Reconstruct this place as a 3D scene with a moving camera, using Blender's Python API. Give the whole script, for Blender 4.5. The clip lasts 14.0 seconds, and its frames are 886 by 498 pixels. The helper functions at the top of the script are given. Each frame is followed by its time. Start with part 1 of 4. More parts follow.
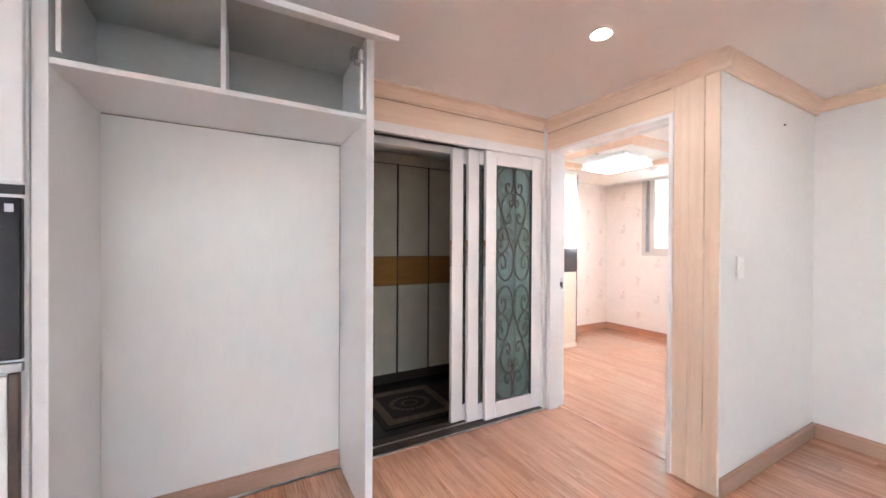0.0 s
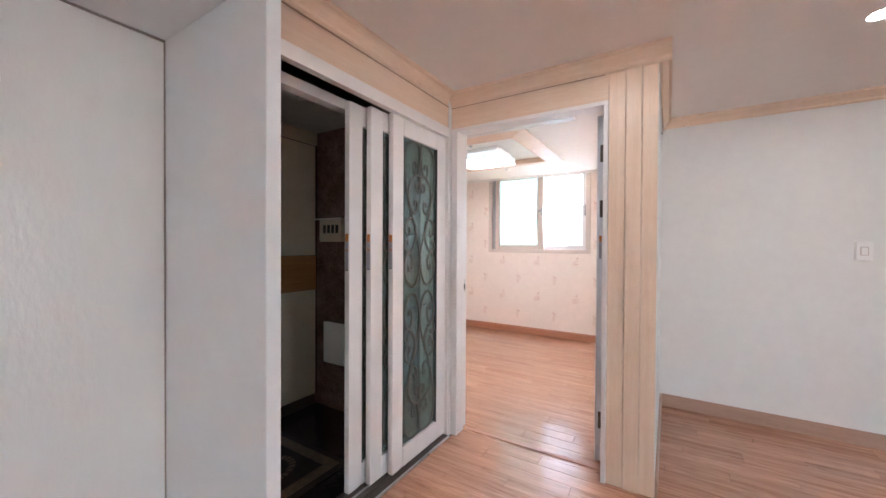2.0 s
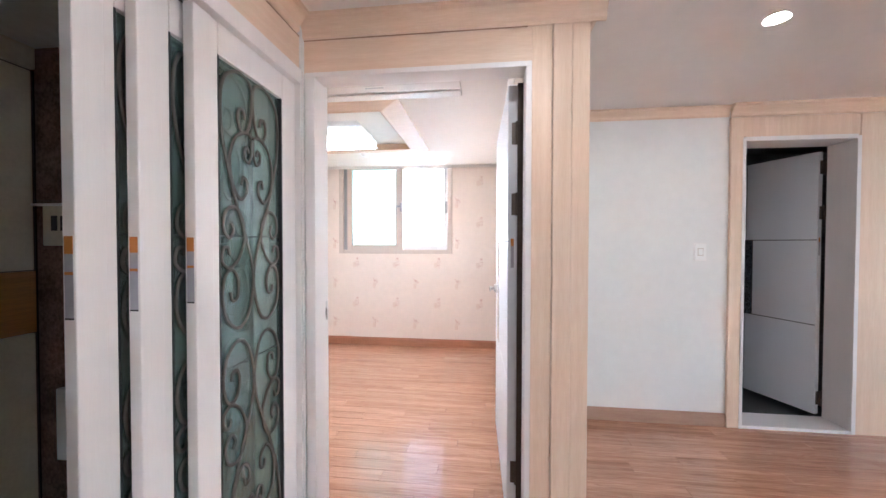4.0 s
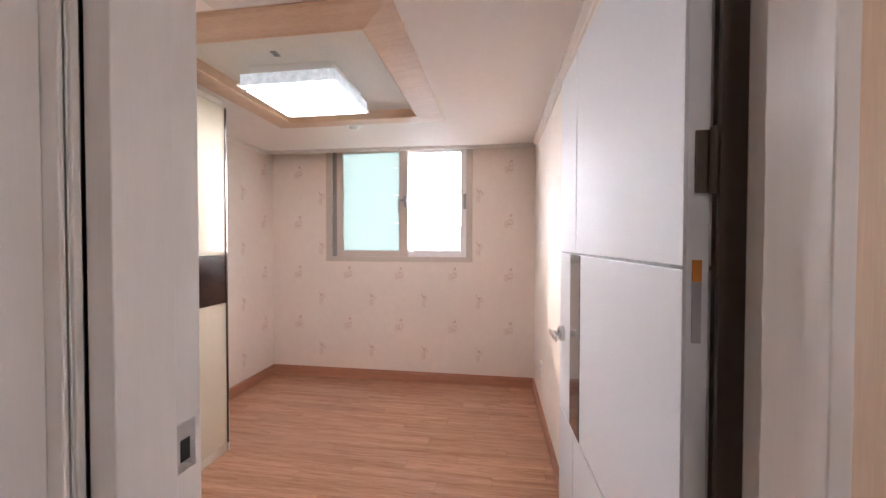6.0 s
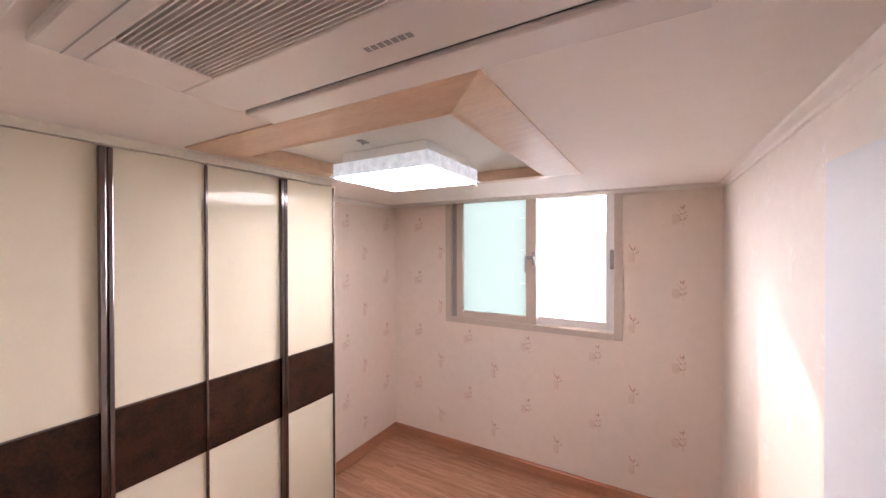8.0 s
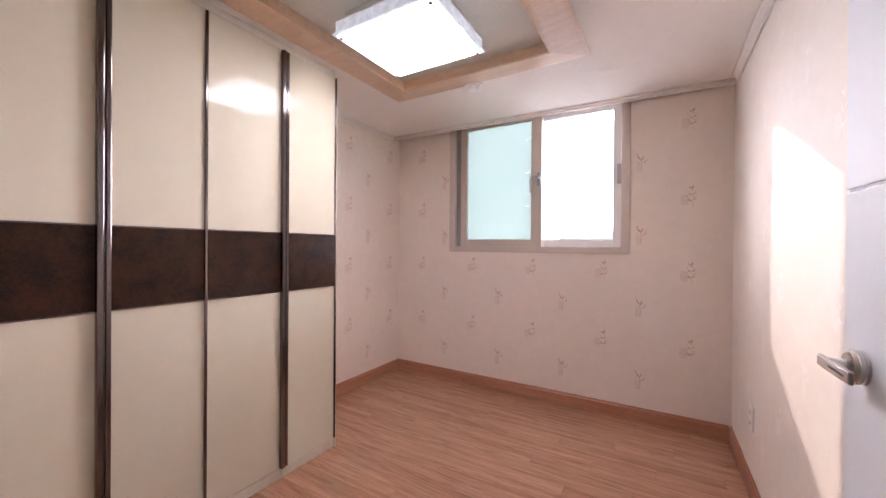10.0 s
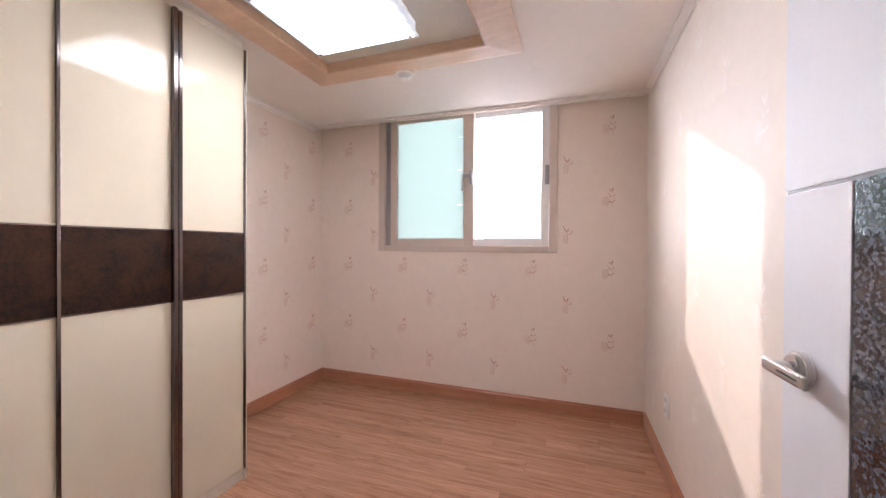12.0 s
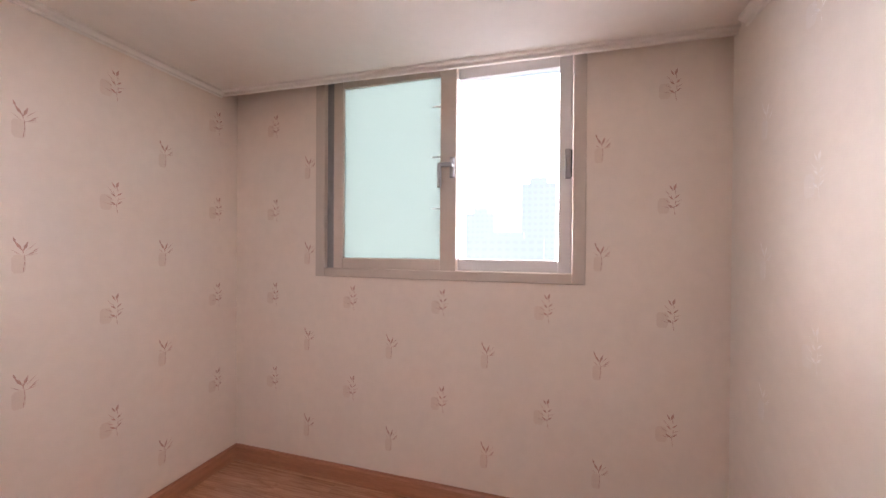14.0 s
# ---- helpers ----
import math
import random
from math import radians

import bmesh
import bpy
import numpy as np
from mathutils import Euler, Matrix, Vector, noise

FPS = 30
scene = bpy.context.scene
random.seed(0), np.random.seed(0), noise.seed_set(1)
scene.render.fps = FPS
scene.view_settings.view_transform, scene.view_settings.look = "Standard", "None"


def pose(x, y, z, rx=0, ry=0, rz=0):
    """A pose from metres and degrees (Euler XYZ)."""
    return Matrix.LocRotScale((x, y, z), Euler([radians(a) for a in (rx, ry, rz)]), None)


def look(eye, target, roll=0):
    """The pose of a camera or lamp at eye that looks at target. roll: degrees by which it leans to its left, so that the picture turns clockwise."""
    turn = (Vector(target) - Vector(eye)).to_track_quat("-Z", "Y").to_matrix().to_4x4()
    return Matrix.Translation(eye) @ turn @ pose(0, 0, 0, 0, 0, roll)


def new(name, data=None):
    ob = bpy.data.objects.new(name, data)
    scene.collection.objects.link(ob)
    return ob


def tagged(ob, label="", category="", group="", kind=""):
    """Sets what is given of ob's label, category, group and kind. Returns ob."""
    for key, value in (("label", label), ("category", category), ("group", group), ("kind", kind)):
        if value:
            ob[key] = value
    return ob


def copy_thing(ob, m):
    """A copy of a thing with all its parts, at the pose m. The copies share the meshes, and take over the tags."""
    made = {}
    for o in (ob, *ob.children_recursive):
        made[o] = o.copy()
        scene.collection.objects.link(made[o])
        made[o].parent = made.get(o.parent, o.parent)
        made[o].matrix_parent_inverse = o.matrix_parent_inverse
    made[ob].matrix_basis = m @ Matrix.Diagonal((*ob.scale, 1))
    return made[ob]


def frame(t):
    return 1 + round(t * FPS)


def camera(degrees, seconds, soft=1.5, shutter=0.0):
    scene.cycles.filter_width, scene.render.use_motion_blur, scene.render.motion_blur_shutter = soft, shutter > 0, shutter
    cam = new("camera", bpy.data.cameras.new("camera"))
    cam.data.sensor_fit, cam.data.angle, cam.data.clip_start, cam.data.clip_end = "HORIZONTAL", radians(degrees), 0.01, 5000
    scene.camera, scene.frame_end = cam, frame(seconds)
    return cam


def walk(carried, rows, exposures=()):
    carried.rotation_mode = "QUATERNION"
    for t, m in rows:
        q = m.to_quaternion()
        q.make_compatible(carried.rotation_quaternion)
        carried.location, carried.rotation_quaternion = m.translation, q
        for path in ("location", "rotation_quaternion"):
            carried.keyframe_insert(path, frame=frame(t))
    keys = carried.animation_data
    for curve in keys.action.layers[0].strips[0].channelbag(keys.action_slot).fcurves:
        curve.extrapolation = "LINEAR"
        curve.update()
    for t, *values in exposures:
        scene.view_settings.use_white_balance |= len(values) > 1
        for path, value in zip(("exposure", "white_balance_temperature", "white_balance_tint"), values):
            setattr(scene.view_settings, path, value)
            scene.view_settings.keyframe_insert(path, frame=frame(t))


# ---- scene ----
cam = camera(101.3, 14.0)
PATH = [
    (0, (0.057, 0.258, 1.294), (1.031, 2.005, 1.282), 0.3),
    (0.5, (0.083, 0.538, 1.29), (1.181, 2.209, 1.277), 0.3),
    (1, (0.066, 0.801, 1.299), (1.379, 2.31, 1.282), 0.2),
    (1.5, (0.057, 1.006, 1.296), (1.626, 2.246, 1.282), 0.2),
    (2, (0.086, 1.152, 1.286), (1.785, 2.207, 1.265), 0.3),
    (2.5, (0.209, 1.288, 1.266), (2.013, 2.152, 1.239), 0.3),
    (3, (0.34, 1.428, 1.289), (2.242, 2.047, 1.258), 0.1),
    (3.5, (0.474, 1.514, 1.332), (2.436, 1.898, 1.292), 0.2),
    (4, (0.689, 1.614, 1.330), (2.674, 1.850, 1.292), 0.1),
    (4.2, (0.791, 1.622, 1.326), (2.777, 1.856, 1.287), 0.1),
    (6.3, (1.88, 1.825, 1.404), (3.854, 2.146, 1.367), 0.1),
    (6.5, (1.948, 1.793, 1.499), (3.886, 2.286, 1.477), -0.0),
    (7, (2.103, 1.804, 1.679), (3.958, 2.551, 1.653), -0.1),
    (7.5, (2.25, 1.839, 1.815), (3.996, 2.815, 1.8), 0.0),
    (7.7, (2.288, 1.86, 1.885), (4.026, 2.85, 1.871), -0.1),
    (9.8, (2.32, 1.854, 1.34), (4.026, 2.898, 1.334), 0.5),
    (10, (2.332, 1.863, 1.217), (4.052, 2.884, 1.209), 0.4),
    (10.5, (2.343, 1.864, 0.91), (4.07, 2.873, 0.901), 0.3),
    (11, (2.347, 1.855, 0.668), (4.151, 2.719, 0.657), 0.3),
    (11.5, (2.4, 1.878, 0.846), (4.254, 2.627, 0.843), 0.2),
    (12, (2.448, 1.948, 1.225), (4.335, 2.61, 1.21), 0.3),
    (12.5, (2.587, 1.978, 1.286), (4.499, 2.565, 1.272), 0.3),
    (13, (2.873, 2.021, 1.35), (4.787, 2.6, 1.335), 0.2),
    (13.5, (3.128, 2.083, 1.387), (5.041, 2.664, 1.364), 0.1),
    (14, (3.409, 2.199, 1.358), (5.326, 2.767, 1.345), 0.4),
]
EXPOSURES = [(0.0, 2.0, 5900, 13), (1.0, 1.55, 5850, 14), (2.0, 1.5, 5900, 13), (2.6, 1.45, 5850, 13), (3.2, 1.7, 5750, 12), (4.2, 1.72, 5600, 10), (5.4, 0.95, 6200, 16),
             (6.3, 0.66, 6500, 20), (7.7, 0.66, 6650, 24), (9.8, 0.5, 6400, 25), (11.0, 0.66, 6100, 22), (12.0, 0.6, 6350, 21), (13.0, 0.43, 6600, 24), (14.0, 0.34, 6650, 24)]
walk(cam, [(t, look(eye, target, roll)) for t, eye, target, roll in PATH], EXPOSURES)

# ---- world, sun and large lights ----
SUN_WAY = Vector((1.0, 0.72, 0.50)).normalized()
world = bpy.data.worlds.new("sky")
scene.world = world
world.use_nodes = True
wn, wl = world.node_tree.nodes, world.node_tree.links
sky = wn.new("ShaderNodeTexSky")
sky.sky_type, sky.sun_disc = "NISHITA", False
sky.sun_elevation = math.asin(SUN_WAY.z)
sky.sun_rotation = math.atan2(SUN_WAY.x, SUN_WAY.y)
wl.new(sky.outputs[0], wn["Background"].inputs[0])
wn["Background"].inputs[1].default_value = 0.15

sun = new("sun", bpy.data.lights.new("sun", "SUN"))
sun.data.energy, sun.data.angle, sun.data.color = 1.65, radians(0.6), (1.0, 0.88, 0.74)
sun.matrix_world = look(SUN_WAY * 20, (0, 0, 0))


def area_lamp(name, eye, target, sx, sy, watts, color):
    lamp = new(name, bpy.data.lights.new(name, "AREA"))
    lamp.data.shape, lamp.data.size, lamp.data.size_y = "RECTANGLE", sx, sy
    lamp.data.energy, lamp.data.color = watts, color
    lamp.matrix_world = look(eye, target)
    return lamp


# daylight in the opening of the living room's balcony window behind the walk
area_lamp("balcony_window_daylight", (-0.2, -4.09, 1.2), (-0.2, 0, 1.2), 3.4, 2.0, 11, (0.92, 0.96, 1.0))


# ---- materials ----
def mat(name, color, rough=0.5, metal=0.0, vary=0.06, scale=6.0, bump=0.0, bump_scale=120.0, coat=0.0, emit=0.0,
        stretch=(1, 1, 1), trans=0.0, second=None, island=0.0, spec=0.5):
    """A surface with two scales of noise in its colour and a fine relief."""
    m = bpy.data.materials.new(name)
    m.use_nodes = True
    n, l = m.node_tree.nodes, m.node_tree.links
    b = n["Principled BSDF"]
    b.inputs["Roughness"].default_value, b.inputs["Metallic"].default_value = rough, metal
    b.inputs["Coat Weight"].default_value, b.inputs["Transmission Weight"].default_value = coat, trans
    b.inputs["Coat Roughness"].default_value = 0.06
    b.inputs["Specular IOR Level"].default_value = spec
    co = n.new("ShaderNodeTexCoord")
    mp = n.new("ShaderNodeMapping")
    mp.inputs["Scale"].default_value = stretch
    info = n.new("ShaderNodeObjectInfo")
    shift = n.new("ShaderNodeMath")
    shift.operation, shift.inputs[1].default_value = "MULTIPLY", 40.0 if island else 0.0
    l.new(info.outputs["Random"], shift.inputs[0])
    l.new(co.outputs["Object"], mp.inputs["Vector"])
    l.new(shift.outputs[0], mp.inputs["Location"])
    big, small = n.new("ShaderNodeTexNoise"), n.new("ShaderNodeTexNoise")
    big.inputs["Scale"].default_value, small.inputs["Scale"].default_value = scale, scale * 9
    big.inputs["Detail"].default_value, small.inputs["Detail"].default_value = 4, 5
    add = n.new("ShaderNodeMath")
    add.operation = "ADD"
    half = n.new("ShaderNodeMath")
    half.operation, half.inputs[1].default_value = "MULTIPLY", 0.5
    for tex in (big, small):
        l.new(mp.outputs[0], tex.inputs["Vector"])
    l.new(big.outputs["Fac"], add.inputs[0])
    l.new(small.outputs["Fac"], add.inputs[1])
    l.new(add.outputs[0], half.inputs[0])
    ramp = n.new("ShaderNodeValToRGB")
    low = second or [c * (1 - vary) for c in color]
    high = color if second else [min(1, c * (1 + vary)) for c in color]
    ramp.color_ramp.elements[0].position, ramp.color_ramp.elements[1].position = 0.38, 0.62
    ramp.color_ramp.elements[0].color, ramp.color_ramp.elements[1].color = (*low, 1), (*high, 1)
    l.new(half.outputs[0], ramp.inputs[0])
    last = ramp.outputs[0]
    if island:
        hsv = n.new("ShaderNodeHueSaturation")
        span = n.new("ShaderNodeMapRange")
        span.inputs[3].default_value, span.inputs[4].default_value = 1 - island, 1 + island
        l.new(info.outputs["Random"], span.inputs[0])
        l.new(span.outputs[0], hsv.inputs["Value"])
        l.new(last, hsv.inputs["Color"])
        last = hsv.outputs[0]
    l.new(last, b.inputs["Base Color"])
    wear = n.new("ShaderNodeMapRange")
    wear.inputs[3].default_value, wear.inputs[4].default_value = max(0.02, rough * 0.85), min(1, rough * 1.15)
    l.new(big.outputs["Fac"], wear.inputs[0])
    l.new(wear.outputs[0], b.inputs["Roughness"])
    if bump:
        fine, bp = n.new("ShaderNodeTexNoise"), n.new("ShaderNodeBump")
        fine.inputs["Scale"].default_value = bump_scale
        bp.inputs["Strength"].default_value, bp.inputs["Distance"].default_value = bump, 0.002
        l.new(mp.outputs[0], fine.inputs["Vector"])
        l.new(fine.outputs["Fac"], bp.inputs["Height"])
        l.new(bp.outputs[0], b.inputs["Normal"])
    if emit:
        b.inputs["Emission Color"].default_value, b.inputs["Emission Strength"].default_value = (*color, 1), emit
    return m


M = {
    "hall_paper": mat("white wallpaper", (0.78, 0.76, 0.73), 0.6, vary=0.02, scale=2, bump=0.25, bump_scale=160),
    "alcove_paper": mat("glossy embossed white wallpaper", (0.78, 0.76, 0.73), 0.22, vary=0.02, scale=2, bump=0.55, bump_scale=70, stretch=(1, 1, 0.4)),
    "room_paper": mat("cream pink wallpaper", (0.83, 0.71, 0.625), 0.7, vary=0.025, scale=2, bump=0.25, bump_scale=180),
    "right_paper": mat("pale cream wallpaper", (0.81, 0.735, 0.665), 0.7, vary=0.025, scale=2, bump=0.3, bump_scale=140),
    "ceiling": mat("ceiling paper", (0.83, 0.765, 0.715), 0.75, vary=0.015, scale=2, bump=0.2, bump_scale=200),
    "tray_paper": mat("pearl ceiling paper", (0.70, 0.66, 0.60), 0.45, vary=0.05, scale=8, bump=0.5, bump_scale=90),
    "beech": mat("pale beech veneer", (0.80, 0.615, 0.47), 0.42, scale=2.5, stretch=(14, 14, 0.7), second=(0.73, 0.535, 0.385), bump=0.08),
    "beech_x": mat("pale beech veneer lengthwise", (0.80, 0.615, 0.47), 0.42, scale=2.5, stretch=(0.7, 14, 14), second=(0.73, 0.535, 0.385), bump=0.08),
    "beech_y": mat("pale beech veneer crosswise", (0.80, 0.615, 0.47), 0.42, scale=2.5, stretch=(14, 0.7, 14), second=(0.73, 0.535, 0.385), bump=0.08),
    "beech_tray": mat("honey beech veneer with wavy figure", (0.70, 0.49, 0.34), 0.34, scale=3.0, stretch=(9, 1.2, 9), second=(0.60, 0.39, 0.26), bump=0.15, bump_scale=60),
    "base_hall": mat("brown wood skirting", (0.42, 0.26, 0.18), 0.4, scale=3, stretch=(1, 1, 12), second=(0.36, 0.21, 0.14)),
    "base_room": mat("orange wood skirting", (0.47, 0.205, 0.115), 0.35, scale=3, stretch=(1, 1, 12), second=(0.37, 0.155, 0.082)),
    "floor": mat("oak laminate", (0.56, 0.30, 0.185), 0.15, scale=1.3, stretch=(20, 0.6, 20), second=(0.36, 0.17, 0.095), bump=0.1, bump_scale=40, island=0.08, coat=0.5),
    "seam": mat("grey-brown sealant seam", (0.30, 0.25, 0.22), 0.7),
    "joint": mat("floor joint", (0.10, 0.06, 0.04), 0.7),
    "white_gloss": mat("white painted cabinet board", (0.76, 0.76, 0.76), 0.32, vary=0.015, scale=2),
    "white_frame": mat("white door foil", (0.80, 0.75, 0.72), 0.35, vary=0.02, scale=3, stretch=(10, 10, 0.6)),
    "door_white": mat("white wood-grain door foil", (0.72, 0.73, 0.76), 0.48, vary=0.01, scale=4, stretch=(12, 12, 0.6), bump=0.1, bump_scale=30),
    # Raw board grey, darkened further for the unlit cupboard inside.
    "board_grey": mat("grey cabinet board with shade", (0.47, 0.48, 0.45), 0.5, vary=0.03, scale=3),
    "groove": mat("dark groove", (0.035, 0.03, 0.03), 0.5),
    "mosaic": mat("black mosaic film", (0.03, 0.03, 0.04), 0.08, scale=60, second=(0.20, 0.20, 0.22), bump=0.9, bump_scale=160, coat=0.6),
    "edge_brown": mat("brown door edge", (0.05, 0.028, 0.019), 0.5),
    "metal": mat("brushed nickel", (0.62, 0.60, 0.58), 0.28, 1.0, vary=0.05, stretch=(1, 20, 1)),
    "hinge": mat("dark bronze hinge", (0.10, 0.075, 0.06), 0.4, 0.5),
    "grey_metal": mat("grey handle paint", (0.30, 0.29, 0.29), 0.4, 0.3),
    "chrome": mat("smoked chrome profile", (0.19, 0.16, 0.155), 0.14, 1.0, vary=0.05),
    "cream_gloss": mat("high-gloss cream door", (0.68, 0.612, 0.475), 0.06, vary=0.012, scale=1.5, spec=0.3),
    "brown_band": mat("dark brown mottled glass", (0.040, 0.016, 0.008), 0.30, scale=14, second=(0.013, 0.007, 0.006), spec=0.14),
    "wardrobe_side": mat("cream wardrobe side", (0.72, 0.65, 0.54), 0.4),
    "iron": mat("bronze painted iron", (0.09, 0.075, 0.06), 0.5, 0.3),
    "etched": mat("green tinted etched glass", (0.40, 0.56, 0.51), 0.05, scale=5, vary=0.12, bump=0.04, bump_scale=8, trans=0.78),
    "shoe_white": mat("off-white shoe cabinet door", (0.60, 0.53, 0.41), 0.3),
    "amber": mat("amber wood band", (0.42, 0.19, 0.04), 0.35, scale=3, stretch=(0.8, 14, 14), second=(0.30, 0.13, 0.03)),
    "stone": mat("brown marble tile", (0.26, 0.15, 0.115), 0.25, scale=7, second=(0.11, 0.06, 0.045)),
    "ent_floor": mat("black entrance tile", (0.03, 0.03, 0.032), 0.25, scale=8, vary=0.3),
    "granite": mat("brown granite step", (0.28, 0.19, 0.12), 0.3, scale=40, second=(0.10, 0.07, 0.05)),
    "track": mat("dark bronze track", (0.09, 0.07, 0.06), 0.4, 0.4),
    "mat_dark": mat("dark doormat pile", (0.05, 0.04, 0.035), 0.95, scale=30, vary=0.3, bump=0.8, bump_scale=300),
    "mat_tan": mat("tan doormat pile", (0.20, 0.15, 0.11), 0.95, scale=30, vary=0.3, bump=0.8, bump_scale=300),
    "upvc": mat("beige window frame", (0.60, 0.50, 0.43), 0.4, vary=0.02, scale=3),
    "upvc_white": mat("white window frame", (0.72, 0.70, 0.70), 0.4, vary=0.02, scale=3),
    "plastic": mat("white plastic", (0.87, 0.85, 0.82), 0.35, vary=0.01),
    "ac_plastic": mat("warm white plastic panel", (0.80, 0.74, 0.70), 0.22, vary=0.01),
    # Black of small parts, also standing in for shade inside gaps and holes.
    "dark": mat("black for parts and shaded gaps", (0.015, 0.014, 0.014), 0.6),
    "black_gloss": mat("black glass", (0.008, 0.008, 0.010), 0.15, spec=0.25),
    "lens": mat("lamp diffuser", (0.93, 0.97, 1.0), 0.4, vary=0.0, emit=12.5),
    # Emission imitates lamp light caught in the acrylic rim and lip.
    "crystal": mat("patterned acrylic rim, self-lit", (0.72, 0.80, 0.84), 0.12, scale=26, second=(0.38, 0.46, 0.50), emit=0.35, bump=0.9, bump_scale=120),
    "downlight": mat("downlight lens", (1.0, 0.95, 0.88), 0.4, vary=0.0, emit=135.0),
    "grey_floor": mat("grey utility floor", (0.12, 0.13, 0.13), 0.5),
    # Dark grey puts the unlit room's shade into its walls and ceiling.
    "utility": mat("utility wall in painted shade", (0.16, 0.16, 0.165), 0.7),
    "sticker_orange": mat("orange sticker", (0.50, 0.17, 0.025), 0.5),
    "sticker_grey": mat("grey sticker", (0.35, 0.33, 0.36), 0.4),
    "sprig": mat("printed sprig", (0.575, 0.33, 0.27), 0.7, scale=40, vary=0.15),
    "sprig_pale": mat("pale printed sprig", (0.88, 0.83, 0.79), 0.5, scale=40, vary=0.1),
    "shade_pale": mat("pale printed block", (0.81, 0.745, 0.69), 0.4, scale=40, vary=0.02),
    "sprig_shade": mat("printed sprig shade", (0.775, 0.63, 0.54), 0.7, scale=40, vary=0.03),
    "wall_core": mat("plain plaster", (0.72, 0.70, 0.67), 0.8, scale=2),
    "stain": mat("yellow stain", (0.55, 0.45, 0.30), 0.6, scale=60, vary=0.2),
}


def oak_figure():
    """Dark wavy growth lines over the laminate's fine grain."""
    m = M["floor"]
    n, l = m.node_tree.nodes, m.node_tree.links
    b = n["Principled BSDF"]
    base = b.inputs["Base Color"].links[0].from_socket
    co, info, add, mp = n.new("ShaderNodeTexCoord"), n.new("ShaderNodeObjectInfo"), n.new("ShaderNodeVectorMath"), n.new("ShaderNodeMapping")
    scale = n.new("ShaderNodeMath")
    scale.operation, scale.inputs[1].default_value = "MULTIPLY", 17.0
    l.new(info.outputs["Random"], scale.inputs[0])
    l.new(co.outputs["Object"], add.inputs[0])
    l.new(scale.outputs[0], add.inputs[1])
    mp.inputs["Scale"].default_value = (16, 1.0, 16)
    l.new(add.outputs[0], mp.inputs["Vector"])
    noise = n.new("ShaderNodeTexNoise")
    noise.inputs["Scale"].default_value, noise.inputs["Detail"].default_value, noise.inputs["Distortion"].default_value = 1.0, 3.0, 0.6
    l.new(mp.outputs[0], noise.inputs["Vector"])
    bands, wave = n.new("ShaderNodeMath"), n.new("ShaderNodeMath")
    bands.operation, bands.inputs[1].default_value = "MULTIPLY", 42.0
    wave.operation = "SINE"
    l.new(noise.outputs["Fac"], bands.inputs[0])
    l.new(bands.outputs[0], wave.inputs[0])
    ramp = n.new("ShaderNodeValToRGB")
    ramp.color_ramp.elements[0].position, ramp.color_ramp.elements[1].position = 0.55, 1.0
    ramp.color_ramp.elements[0].color, ramp.color_ramp.elements[1].color = (1, 1, 1, 1), (0.66, 0.58, 0.54, 1)
    l.new(wave.outputs[0], ramp.inputs[0])
    mix = n.new("ShaderNodeMix")
    mix.data_type, mix.blend_type = "RGBA", "MULTIPLY"
    mix.inputs[0].default_value = 0.45
    l.new(base, mix.inputs[6])
    l.new(ramp.outputs[0], mix.inputs[7])
    l.new(mix.outputs[2], b.inputs["Base Color"])


oak_figure()


def mosaic_film():
    """Small tilted black facets."""
    m = M["mosaic"]
    n, l = m.node_tree.nodes, m.node_tree.links
    b = n["Principled BSDF"]
    co, vo, sep, bp = n.new("ShaderNodeTexCoord"), n.new("ShaderNodeTexVoronoi"), n.new("ShaderNodeSeparateColor"), n.new("ShaderNodeBump")
    vo.inputs["Scale"].default_value = 200.0
    bp.inputs["Strength"].default_value, bp.inputs["Distance"].default_value = 0.1, 0.003
    l.new(co.outputs["Object"], vo.inputs["Vector"])
    l.new(vo.outputs["Color"], sep.inputs[0])
    tone = n.new("ShaderNodeValToRGB")
    tone.color_ramp.elements[0].position, tone.color_ramp.elements[1].position = 0.35, 0.95
    tone.color_ramp.elements[0].color, tone.color_ramp.elements[1].color = (0.008, 0.008, 0.012, 1), (0.13, 0.14, 0.16, 1)
    l.new(sep.outputs[0], tone.inputs[0])
    l.new(tone.outputs[0], b.inputs["Base Color"])
    l.new(vo.outputs["Distance"], bp.inputs["Height"])
    l.new(bp.outputs[0], b.inputs["Normal"])
    b.inputs["Coat Weight"].default_value, b.inputs["Coat Roughness"].default_value = 1.0, 0.02
    b.inputs["Specular IOR Level"].default_value = 0.2


mosaic_film()


def glass(name, color, rough, see):
    m = bpy.data.materials.new(name)
    m.use_nodes = True
    n, l = m.node_tree.nodes, m.node_tree.links
    b = n["Principled BSDF"]
    b.inputs["Base Color"].default_value = (*color, 1)
    b.inputs["Roughness"].default_value = rough
    b.inputs["Transmission Weight"].default_value = see
    b.inputs["IOR"].default_value = 1.45
    return m


M["clear"] = glass("clear window glass", (0.98, 0.99, 1.0), 0.0, 1.0)
frost = bpy.data.materials.new("frosted window glass")
frost.use_nodes = True
fn, fl = frost.node_tree.nodes, frost.node_tree.links
tl, gl, mx = fn.new("ShaderNodeBsdfTranslucent"), fn.new("ShaderNodeBsdfGlossy"), fn.new("ShaderNodeMixShader")
tl.inputs[0].default_value, gl.inputs[1].default_value, mx.inputs[0].default_value = (0.235, 0.268, 0.256, 1), 0.25, 0.08
fl.new(tl.outputs[0], mx.inputs[1])
fl.new(gl.outputs[0], mx.inputs[2])
